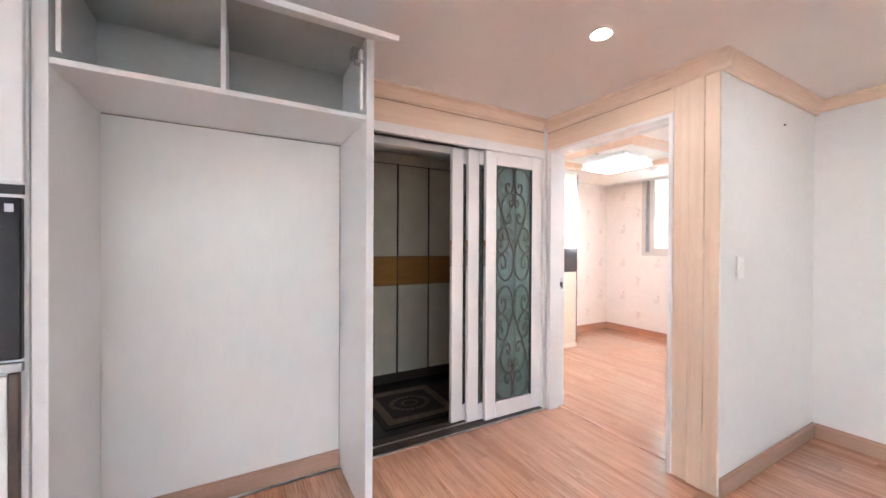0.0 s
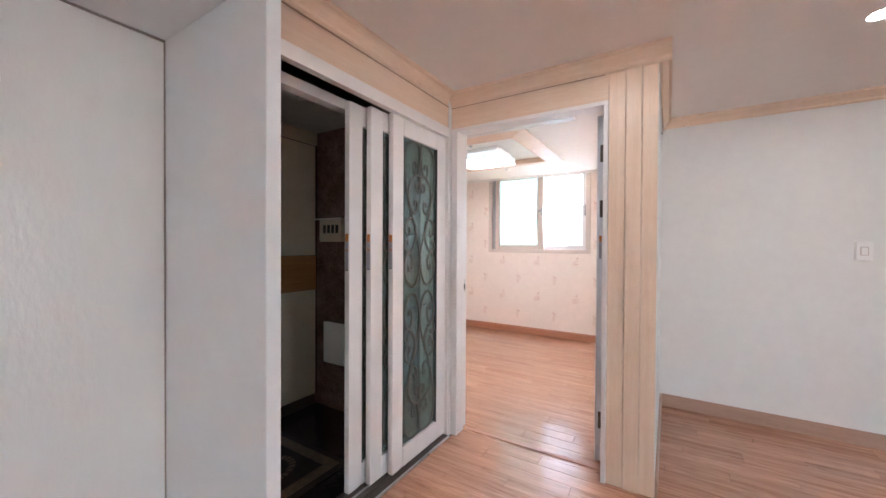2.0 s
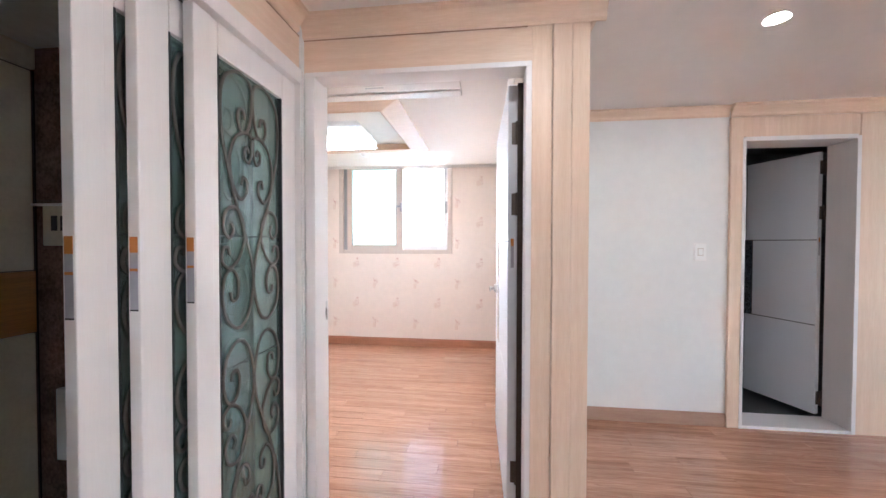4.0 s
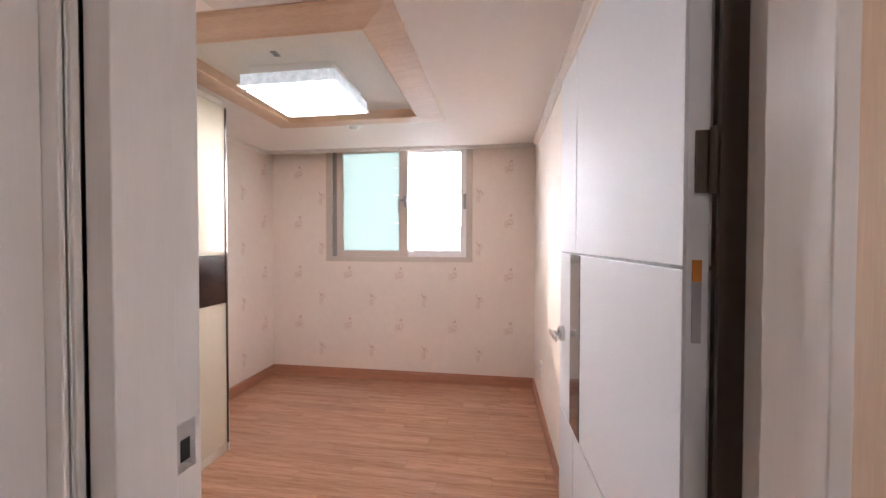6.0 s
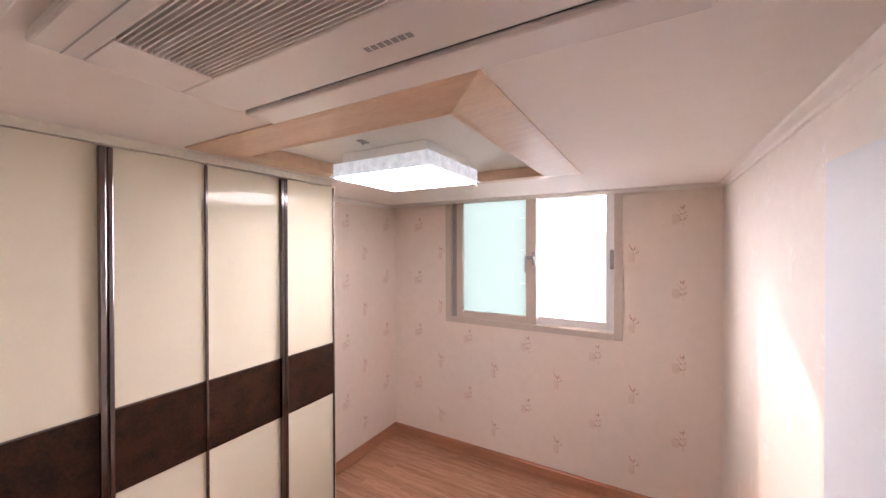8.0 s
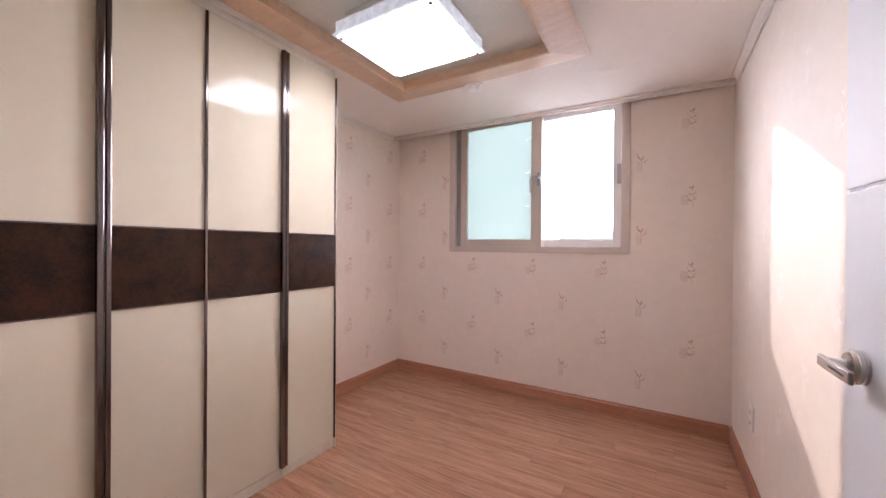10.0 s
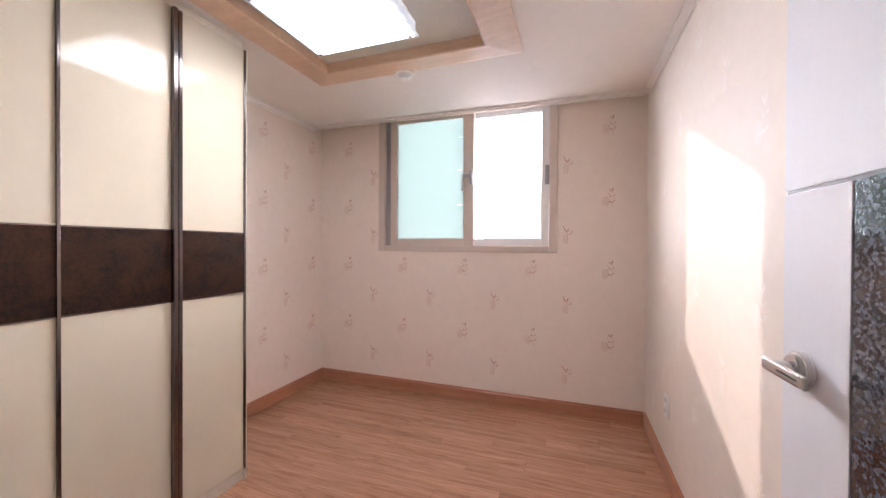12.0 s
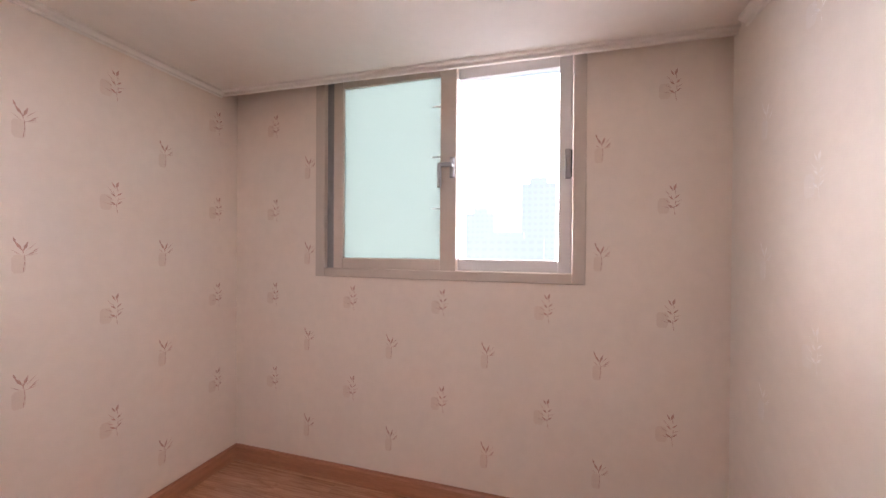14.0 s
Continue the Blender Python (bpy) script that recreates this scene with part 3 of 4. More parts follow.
# ---- sprig print of the wallpaper ----
def sprig_into(bm, at, across, out, kind):
    """A printed sprig, 0.12 m high: stem, buds and leaves as flat slivers a hair above the paper."""
    up = Vector((0, 0, 1))

    def leaf(u, v, angle, length, wide):
        u, v, length, wide = 1.12 * u, 1.12 * v, 1.12 * length, 1.25 * wide
        way = across * math.sin(angle) + up * math.cos(angle)
        side = out.cross(way)
        base = at + across * u + up * v + out * 0.0012
        pts = [base, base + way * length * 0.45 + side * wide, base + way * length, base + way * length * 0.45 - side * wide]
        bm.faces.new([bm.verts.new(p) for p in pts])

    if kind == "a":
        for k in range(4):
            leaf(0.004 * math.sin(k), -0.06 + 0.02 * k, 0.1 - 0.06 * k, 0.024, 0.0013)
        for u, v, an, le, wi in ((0, 0.012, -0.55, 0.045, 0.004), (0.0, 0.012, 0.35, 0.038, 0.004), (-0.018, 0.04, -0.3, 0.022, 0.003), (0.01, 0.0, 1.1, 0.03, 0.0016), (0.02, 0.008, 0.9, 0.025, 0.0014), (-0.004, -0.002, -0.9, 0.034, 0.0009), (0.0, -0.004, 1.35, 0.040, 0.0009), (0.006, 0.012, 0.75, 0.044, 0.0008)):
            leaf(u, v, an, le, wi)
    else:
        for k in range(5):
            leaf(0.006 - 0.004 * k * (k % 2), -0.062 + 0.022 * k, -0.15 + 0.1 * (k % 3), 0.026, 0.0011)
        for u, v, an, le, wi in ((0, 0.042, 0.3, 0.03, 0.005), (-0.002, 0.04, -0.5, 0.03, 0.003), (0.002, 0.01, 0.85, 0.026, 0.003), (0, 0.006, -0.9, 0.024, 0.003), (0.002, -0.025, 0.9, 0.026, 0.003), (0, -0.028, -0.95, 0.026, 0.004), (-0.004, -0.03, -1.3, 0.042, 0.0009), (-0.006, -0.01, -1.0, 0.040, 0.0009), (0.004, -0.005, 1.2, 0.030, 0.0009), (-0.01, 0.02, -0.7, 0.034, 0.0008)):
            leaf(u, v, an, le, wi)


def print_on(parent, spots, across, out, ink="sprig"):
    bm, shade = bmesh.new(), bmesh.new()
    for at, kind in spots:
        at = Vector(at)
        sprig_into(bm, at, across, out, kind)
        w, h, du, dv = (0.020, 0.036, -0.012, -0.035) if kind == "a" else (0.024, 0.036, -0.040, -0.02)
        n = 8
        c = at + across * du + Vector((0, 0, dv)) + out * 0.0006
        shade.faces.new([shade.verts.new(c + across * w * math.copysign(abs(math.cos(t)) ** 0.5, math.cos(t)) + Vector((0, 0, h * math.copysign(abs(math.sin(t)) ** 0.5, math.sin(t))))) for t in (2 * math.pi * (k + 0.5) / n for k in range(n))])
    tagged(part("sprig_print", bm, ink, parent, "small reddish printed sprigs"), kind="stuff")
    tagged(part("sprig_shade_print", shade, "sprig_shade" if ink == "sprig" else "shade_pale", parent, "faint printed blocks beside the sprigs"), kind="stuff")


A_ROWS, B_ROWS = [0.29, 0.803, 1.316, 1.825], [0.54, 1.055, 1.568, 2.08]
spots = []
for k in range(6):
    for y, rows, kind in ((3.578 - 0.535 * k, A_ROWS, "a"), (3.815 - 0.535 * k, B_ROWS, "b")):
        spots += [((RX, y, z), kind) for z in rows if RY0 + 0.03 < y < RY1 - 0.03 and not (WY0 - 0.05 < y < WY1 + 0.05 and z > WZ0 - 0.08)]
print_on(win_wall, spots, Vector((0, -1, 0)), Vector((-1, 0, 0)))
spots = []
for k in range(3):
    for x, rows, kind in ((4.803 - 0.527 * k, A_ROWS, "a"), (5.12 - 0.537 * k, B_ROWS, "b")):
        spots += [((x, RY1, z), kind) for z in rows if x > 3.95]
print_on(left_wall, spots, Vector((1, 0, 0)), Vector((0, -1, 0)))
spots = []
for k in range(6):
    for x, rows, kind in ((5.0 - 0.535 * k, A_ROWS, "a"), (4.73 - 0.535 * k, B_ROWS, "b")):
        spots += [((x, RY0, z), kind) for z in rows if x > 2.6]
print_on(right_wall, spots, Vector((-1, 0, 0)), Vector((0, 1, 0)), "sprig_pale")


# ---- wardrobe ----
WF, WTOP = 3.555, 2.245
EDGES = [2.46, 2.824, 3.164, 3.546, 3.895]


def wardrobe_unit(x0, x1, wide_profile):
    w = thing("wardrobe_unit", ((x0 + x1) / 2, WF, 0), "high-gloss cream wardrobe unit with a dark brown band across", "wardrobe", "wardrobe units along the wall")
    part("body", box(x0 + 0.001, x1 - 0.001, WF + 0.02, RY1 - 0.005, 0.0, WTOP), "wardrobe_side", w)
    part("plinth", box(x0 + 0.001, x1 - 0.001, WF + 0.004, WF + 0.02, 0.0, 0.055, 0.002), "wardrobe_side", w)
    d = part("door", box(x0 + 0.003, x1 - 0.003, WF, WF + 0.018, 0.058, WTOP - 0.004, 0.002), "cream_gloss", w)
    part("brown_band", box(x0 + 0.003, x1 - 0.003, WF - 0.004, WF + 0.001, 0.985, 1.285), "brown_band", d, "dark brown mottled inlay")
    for z in (0.980, 1.285):
        part("band_trim", box(x0 + 0.003, x1 - 0.003, WF - 0.006, WF + 0.001, z, z + 0.005), "chrome", d, "thin metal strip")
    if wide_profile:
        part("handle_profile", merge(box(x1 - 0.023, x1 - 0.003, WF - 0.022, WF, 0.06, WTOP - 0.01, 0.003), box(x1 + 0.003, x1 + 0.019, WF - 0.016, WF, 0.06, WTOP - 0.01, 0.003)), "chrome", d, "smoked chrome handle profile")
    else:
        part("handle_profile", box(x1 - 0.008, x1 + 0.003, WF - 0.010, WF, 0.06, WTOP - 0.01, 0.002), "chrome", d, "thin dark profile")
    return w


for i, (a, b) in enumerate(zip(EDGES, EDGES[1:])):
    wardrobe_unit(a, b, i in (0, 2))
solid("wardrobe_end_panel", box(3.896, 3.908, WF - 0.004, RY1 - 0.004, 0, WTOP + 0.005, 0.002), "wardrobe_side", "cream end panel of the wardrobe", "panel")
solid("wardrobe_filler", merge(box(DX1 + 0.003, 3.895, WF + 0.012, RY1, WTOP + 0.004, RCEIL - 0.001), box(DX1 + 0.003, EDGES[0] - 0.002, WF + 0.008, RY1, 0, WTOP)), "wardrobe_side", "cream filler strip over the wardrobe", "filler panel")


# ---- doors ----
def panel_door(name, width, height, thick, leaf_material, strip_x, label, low_joint=0.06, hi=1.316, up_joint=0.035, hinges=(0.243, 1.493, 1.818)):
    """A leaf along +x from its hinge, its face at y = 0 towards +y: grooved panels, a dark strip, lever handle, hinges."""
    d = thing(name, (0, 0, 0), label, "door")
    lo = 0.672
    s0, s1 = strip_x
    t = thick
    core = part("leaf", box(0, width, -t, -0.004, 0.0, height, 0.002), leaf_material, d)
    g = 0.0035
    for x0, x1, z0, z1 in ((0, s0 + low_joint, 0.0, lo), (s0 + low_joint, width, 0.0, lo), (0, s0, lo, hi), (s1, width, lo, hi), (0, s1 - up_joint, hi, height), (s1 - up_joint, width, hi, height)):
        for face in (0, 1):
            ya, yb = (-0.004, 0.0) if face == 0 else (-t - 0.003, -t)
            part("panel", box(x0 + (g if x0 else 0), x1 - (g if x1 < width else 0), ya, yb, z0 + (g if z0 else 0), z1 - (g if z1 < height else 0), 0.0012), leaf_material, d)
    part("panel_joint", box(0.004, width - 0.004, -0.0042, -0.0034, 0.004, height - 0.004), "groove", d, "dark joint between the panels")
    part("glass_strip", box(s0 + g, s1 - g, -0.004, 0.0005, lo + g, hi - g), "mosaic", d, "black mosaic inlay strip")
    hz, hx = 0.990, width - 0.070
    h = part("lever_handle", merge(disc(hx, 0.016, hz, 0.029, 0.010, "y", 32, 0.024), disc(hx, 0.028, hz, 0.012, 0.04, "y", 20), box(hx - 0.098, hx + 0.032, 0.044, 0.053, hz - 0.012, hz + 0.012, 0.004)), "metal", d, "brushed nickel lever handle")
    part("rosette", disc(hx, 0.006, hz, 0.032, 0.013, "y", 40), "metal", h)
    part("lever_slot", box(hx - 0.080, hx - 0.022, 0.0525, 0.0536, hz - 0.0015, hz + 0.0015), "groove", h, "dark engraved line")
    part("back_lever", merge(disc(hx, -t - 0.008, hz, 0.029, 0.012, "y"), disc(hx, -t - 0.03, hz, 0.011, 0.04, "y", 16), box(hx - 0.115, hx + 0.014, -t - 0.057, -t - 0.043, hz - 0.012, hz + 0.012, 0.004)), "metal", d, "brushed nickel lever handle")
    for z in hinges:
        part("hinge", merge(box(-0.004, 0.001, -t + 0.002, -0.016, z - 0.05, z + 0.05, 0.001), box(-0.016, -0.010, -t - 0.034, -t - 0.002, z - 0.06, z + 0.06, 0.001), disc(-0.010, -t, z, 0.007, 0.105, "z", 12)), "hinge", d, "dark bronze butt hinge")
    part("edge_label", box(-0.0025, 0.001, -t + 0.012, -0.014, 1.30, 1.335), "sticker_orange", d, "orange label on the leaf edge")
    part("edge_tape", box(-0.002, 0.001, -t + 0.012, -0.014, 1.20, 1.30), "sticker_grey", d, "grey label on the leaf edge")
    return d


leaf = panel_door("door_1", 0.972, 2.04, 0.04, "door_white", (0.648, 0.79), "open white grooved door with a black mosaic strip", 0.08, 1.322, 0.08)
leaf.matrix_world = pose(2.398, 1.515, 0.012, 0, 0, 1.5)
part("stain", merge(disc(0.60, 0.0006, 0.55, 0.022, 0.001, "y", 9), disc(0.632, 0.0006, 0.522, 0.016, 0.0008, "y", 7), disc(0.600, 0.0006, 0.50, 0.008, 0.0008, "y", 7)), "stain", leaf, "small yellowish stain")
hall_leaf = panel_door("door_2", 0.70, 1.975, 0.04, "door_white", (0.455, 0.545), "half-open grey-lit grooved door with a black strip", hinges=(0.12, 1.52, 1.86))
hall_leaf.matrix_world = pose(3.725, -0.85, 0.035, 0, 0, 20.5)

trim("door_gap_seal", box(2.374, 2.383, OY0 - 0.013, 1.474, 0.0, 2.05), "edge_brown", "dark brown seal between the door and its frame", "door seal")
strike = thing("strike_plate", (2.34, OY1 + 0.02, 1.0), "small metal strike plate on the door frame", "strike plate")
part("plate", box(2.322, 2.366, OY1 + 0.0165, OY1 + 0.021, 0.955, 1.045, 0.001), "metal", strike)
part("latch_hole", box(2.332, 2.352, OY1 + 0.0155, OY1 + 0.018, 0.975, 1.015), "dark", strike, "dark latch hole")


# ---- bedroom ceiling things ----
LX0, LX1, LY0, LY1, LZ = 3.535, 4.005, 2.635, 3.17, 2.198
lamp = thing("ceiling_lamp", ((LX0 + LX1) / 2, (LY0 + LY1) / 2, RCEIL + 0.03), "square lit ceiling lamp with a patterned acrylic rim, self-lit", "ceiling lamp")
part("base", box(LX0 + 0.03, LX1 - 0.03, LY0 + 0.03, LY1 - 0.03, 2.262, RCEIL + 0.034), "plastic", lamp)
part("rim", merge(box(LX0, LX1, LY0, LY0 + 0.012, LZ + 0.012, 2.268, 0.002), box(LX0, LX1, LY1 - 0.012, LY1, LZ + 0.012, 2.268, 0.002), box(LX0, LX0 + 0.012, LY0 + 0.012, LY1 - 0.012, LZ + 0.012, 2.268, 0.002), box(LX1 - 0.012, LX1, LY0 + 0.012, LY1 - 0.012, LZ + 0.012, 2.268, 0.002)), "crystal", lamp, "patterned acrylic rim, glow put into its material")
part("rim_lip", box(LX0 - 0.012, LX1 + 0.012, LY0 - 0.012, LY1 + 0.012, LZ + 0.0055, LZ + 0.012, 0.002), "crystal", lamp, "projecting acrylic lip")
# Unseen opaque plate added to keep diffuser light off the ceiling panel.
part("reflector", box(LX0 + 0.013, LX1 - 0.013, LY0 + 0.013, LY1 - 0.013, LZ + 0.0125, LZ + 0.018), "plastic", lamp)
part("diffuser", box(LX0 + 0.006, LX1 - 0.006, LY0 + 0.006, LY1 - 0.006, LZ, LZ + 0.005, 0.002), "lens", lamp, "glowing white diffuser")
for x, y in ((LX0 + 0.02, LY0 + 0.02), (LX1 - 0.02, LY0 + 0.02), (LX0 + 0.02, LY1 - 0.02), (LX1 - 0.02, LY1 - 0.02)):
    part("screw_cap", disc(x, y, LZ - 0.003, 0.010, 0.008), "grey_metal", lamp)
hook = solid("ceiling_hook", merge(box(3.435, 3.485, 2.90, 2.93, RCEIL + 0.031, RCEIL + 0.036, 0.001), disc(3.46, 2.915, RCEIL + 0.027, 0.006, 0.01)), "grey_metal", "small metal fixing on the ceiling panel", "bracket")
det = thing("heat_detector", (4.47, 2.91, RCEIL), "round white heat detector on the ceiling", "detector")
part("base", disc(4.47, 2.91, RCEIL - 0.008, 0.058, 0.016), "plastic", det, smooth=False)
part("head", disc(4.47, 2.91, RCEIL - 0.029, 0.028, 0.026, r2=0.042), "plastic", det)
part("rib_ring", disc(4.47, 2.91, RCEIL - 0.042, 0.017, 0.004), "plastic", det)

ac = thing("cassette_air_conditioner", (2.75, 2.31, RCEIL), "white one-way ceiling air conditioner with a slatted intake", "air conditioner")
AX0, AX1, AY0, AY1, AZ = 2.50, 3.02, 1.77, 2.88, RCEIL - 0.024
GX0, GX1, GY0, GY1 = 2.582, 2.758, 1.90, 2.73
part("panel", merge(box(AX0, GX0, AY0, AY1, AZ, RCEIL, 0.006), box(GX1, 2.915, AY0, AY1, AZ, RCEIL, 0.006), box(GX0, GX1, AY0, GY0, AZ, RCEIL, 0.002), box(GX0, GX1, GY1, AY1, AZ, RCEIL, 0.002)), "ac_plastic", ac)
part("outlet_slot", box(2.915, 2.925, AY0 + 0.05, AY1 - 0.165, AZ + 0.006, RCEIL), "dark", ac, "black strip for the shaded air outlet slit")
part("louvre", box(2.925, AX1, AY0, AY1, AZ - 0.006, RCEIL, 0.008), "ac_plastic", ac, "long white air flap")
part("panel_seam", box(2.546, 2.549, AY0 + 0.02, AY1 - 0.004, AZ - 0.0006, AZ + 0.002), "grey_metal", ac, "fine seam of the panel")
part("intake_back", box(GX0, GX1, GY0, GY1, RCEIL - 0.004, RCEIL - 0.001), "dark", ac, "black sheet for the shade behind the intake slats")
for i in range(18):
    x = GX0 + 0.004 + i * (GX1 - GX0) / 18
    part("slat", box(x, x + 0.0030, GY0, GY1, AZ + 0.002, RCEIL - 0.006), "ac_plastic", ac)
part("logo_bar", merge(*[box(2.835, 2.850, 2.235 + 0.0165 * i, 2.247 + 0.0165 * i, AZ - 0.0008, AZ + 0.001) for i in range(7)]), "grey_metal", ac, "small row of grey logo strokes")


# ---- fittings ----
def wall_plate(name, at, normal, w, h, label, category, holes):
    t = thing(name, at, label, category)
    x, y, z = at
    if normal == "y":
        part("plate", box(x - w / 2, x + w / 2, y, y + 0.010, z - h / 2, z + h / 2, 0.003), "plastic", t)
        for dz in holes:
            part("socket", disc(x, y + 0.0095, z + dz, 0.019, 0.004, "y", 20), "upvc_white", t)
            for dx in (-0.008, 0.008):
                part("hole", disc(x + dx, y + 0.0115, z + dz, 0.003, 0.002, "y", 8), "dark", t)
    elif normal == "-y":
        part("plate", box(x - w / 2, x + w / 2, y - 0.010, y, z - h / 2, z + h / 2, 0.003), "plastic", t)
        part("rocker", box(x - w / 5, x + w / 5, y - 0.014, y - 0.009, z - h / 5, z + h / 5, 0.002), "plastic", t)
    else:
        part("plate", box(x - 0.010, x, y - w / 2, y + w / 2, z - h / 2, z + h / 2, 0.003), "plastic", t)
        # Raised beige ring paints in the shadow around the rocker.
        part("rocker_gap", box(x - 0.0108, x - 0.009, y - w / 5 - 0.004, y + w / 5 + 0.004, z - h / 5 - 0.004, z + h / 5 + 0.004), "upvc", t, "beige ring painting the shade around the rocker")
        part("plate_edge", box(x - 0.004, x, y - w / 2 - 0.004, y + w / 2 + 0.004, z - h / 2 - 0.004, z + h / 2 + 0.004), "sprig_pale", t)
        part("rocker", box(x - 0.015, x - 0.009, y - w / 5, y + w / 5, z - h / 5, z + h / 5, 0.002), "plastic", t)
    return t


wall_plate("power_socket", (4.66, RY0, 0.385), "y", 0.072, 0.12, "white double power socket low on the wall", "socket", (-0.027, 0.027))
wall_plate("light_switch", (HX, 0.078, 1.262), "-x", 0.075, 0.12, "white light switch on the hall wall", "light switch", ())
wall_plate("light_switch", (2.43, RECESS - 0.004, 1.19), "-y", 0.075, 0.12, "white light switch on the wall return", "light switch", ())


def downlight(x, y, z):
    t = thing("downlight", (x, y, z), "round lit recessed downlight in the ceiling", "downlight", "hall downlights")
    bm = bmesh.new()
    bmesh.ops.create_cone(bm, cap_ends=False, segments=32, radius1=0.048, radius2=0.037, depth=0.008, matrix=Matrix.Translation((x, y, z - 0.003)))
    part("bezel", bm, "plastic", t)
    part("lens", disc(x, y, z - 0.002, 0.036, 0.004), "downlight", t, "glowing lens")
    return t


downlight(1.535, 1.395, CEIL)
downlight(2.43, 0.375, CEIL)

# ---- fridge alcove ----
AF = 1.92
alc = thing("fridge_cabinet", (0, AF, 0), "tall white open fridge surround with a cupboard above", "cabinet")
part("side_panel", box(0.570, 0.607, AF, SY - 0.004, 0, CEIL - 0.004, 0.002), "white_gloss", alc)
part("side_panel", box(-0.53, -0.49, AF, SY - 0.004, 0, CEIL - 0.004, 0.002), "white_gloss", alc)
part("shelf", box(-0.49, 0.57, AF + 0.002, SY - 0.004, 1.887, 1.909, 0.002), "white_gloss", alc)
part("divider", box(-0.012, 0.006, AF + 0.004, SY - 0.06, 1.909, 2.27, 0.001), "white_gloss", alc)
part("back_panel", box(-0.49, 0.57, SY - 0.06, SY - 0.045, 1.909, 2.27), "board_grey", alc, "grey back board of the cupboard, darkened for shade")
part("top_panel", box(-0.49, 0.57, AF + 0.002, SY - 0.004, 2.27, CEIL - 0.006), "board_grey", alc)
part("shelf_joint", merge(box(-0.489, 0.569, SY - 0.008, SY - 0.001, 1.882, 1.8865), box(0.567, 0.5695, SY - 0.006, SY - 0.001, 0.09, 1.88)), "seam", alc, "dark joint where the shelf meets the wallpaper")
flap = part("flap_door", box(-0.49, 0.60, AF - 0.36, AF - 0.005, 0, 0.02, 0.002), "white_gloss", alc, "raised white flap door")
flap.matrix_world = Matrix.Translation((0, AF - 0.005, 2.262)) @ Matrix.Rotation(radians(27), 4, "X") @ Matrix.Translation((0, -(AF - 0.005), 0))
for x in (-0.478, 0.545):
    part("gas_strut", merge(box(x, x + 0.014, AF + 0.012, AF + 0.03, 1.935, 2.15, 0.003), box(x - 0.002, x + 0.016, AF + 0.02, AF + 0.05, 2.17, 2.22, 0.004)), "plastic", alc, "white flap strut")
    part("flap_hinge", merge(box(x - 0.03, x + 0.012, AF + 0.05, AF + 0.10, 2.19, 2.24, 0.006), disc(x, AF + 0.06, 2.17, 0.012, 0.03, "x", 12)), "grey_metal", alc, "grey flap hinge")

tall = thing("tall_kitchen_unit", (-0.83, AF, 0), "tall white kitchen unit with a black built-in oven", "cabinet")
part("body", box(-1.13, -0.532, AF - 0.01, SY - 0.004, 0, CEIL - 0.004, 0.002), "white_gloss", tall)
part("upper_door", box(-1.12, -0.536, AF - 0.032, AF - 0.011, 1.49, CEIL - 0.01, 0.004), "white_gloss", tall)
part("oven_front", box(-1.12, -0.540, AF - 0.034, AF - 0.011, 0.935, 1.44, 0.004), "black_gloss", tall, "black glass oven front")
part("vent_gap", box(-1.12, -0.540, AF - 0.016, AF - 0.009, 1.452, 1.482), "dark", tall)
part("oven_label", box(-0.575, -0.556, AF - 0.036, AF - 0.033, 1.395, 1.42), "sticker_grey", tall, "small grey label")
part("lower_rail", box(-1.12, -0.540, AF - 0.03, AF - 0.011, 0.895, 0.925, 0.003), "grey_metal", tall, "grey metal rail")
part("lower_door", box(-1.12, -0.575, AF - 0.022, AF - 0.011, 0.36, 0.885, 0.003), "white_gloss", tall)
part("side_leg", box(-0.572, -0.548, AF - 0.03, AF - 0.011, 0.0, 0.893, 0.002), "edge_brown", tall, "dark brown upright")
part("drawer_front", box(-1.12, -0.590, AF - 0.030, AF - 0.011, 0.10, 0.34, 0.003), "edge_brown", tall, "dark brown drawer front")
part("floor_gap", box(-1.12, -0.545, AF - 0.014, AF - 0.009, 0.0, 0.095), "dark", tall)


# ---- sliding doors ----
# half of one scroll unit: distance from the middle in metres, height as a share of the unit
SCROLLS = [
    [(0.002, 0.05), (0.025, 0.015), (0.085, 0.012), (0.140, 0.06), (0.158, 0.16), (0.145, 0.30), (0.095, 0.48), (0.030, 0.66), (0.004, 0.76), (0.006, 0.85), (0.035, 0.945),
     (0.085, 0.975), (0.135, 0.93), (0.155, 0.85), (0.140, 0.77), (0.105, 0.755), (0.080, 0.80), (0.085, 0.86), (0.110, 0.865), (0.118, 0.835)],
    [(0.002, 0.05), (0.008, 0.15), (0.028, 0.215), (0.060, 0.225), (0.078, 0.185), (0.070, 0.145), (0.048, 0.145), (0.042, 0.175)],
    [(0.004, 0.235), (0.040, 0.225), (0.090, 0.26), (0.118, 0.34), (0.105, 0.43), (0.068, 0.485), (0.036, 0.46), (0.032, 0.415), (0.052, 0.40), (0.060, 0.43)],
    [(0.004, 0.245), (0.006, 0.30), (0.020, 0.335), (0.040, 0.325), (0.042, 0.29), (0.028, 0.28), (0.022, 0.30)],
    [(0.045, 0.64), (0.058, 0.56), (0.095, 0.52), (0.138, 0.54), (0.148, 0.60), (0.122, 0.635), (0.102, 0.605), (0.112, 0.58)],
    [(0.045, 0.64), (0.075, 0.71), (0.120, 0.745), (0.155, 0.72), (0.150, 0.675), (0.128, 0.67), (0.122, 0.695)],
]


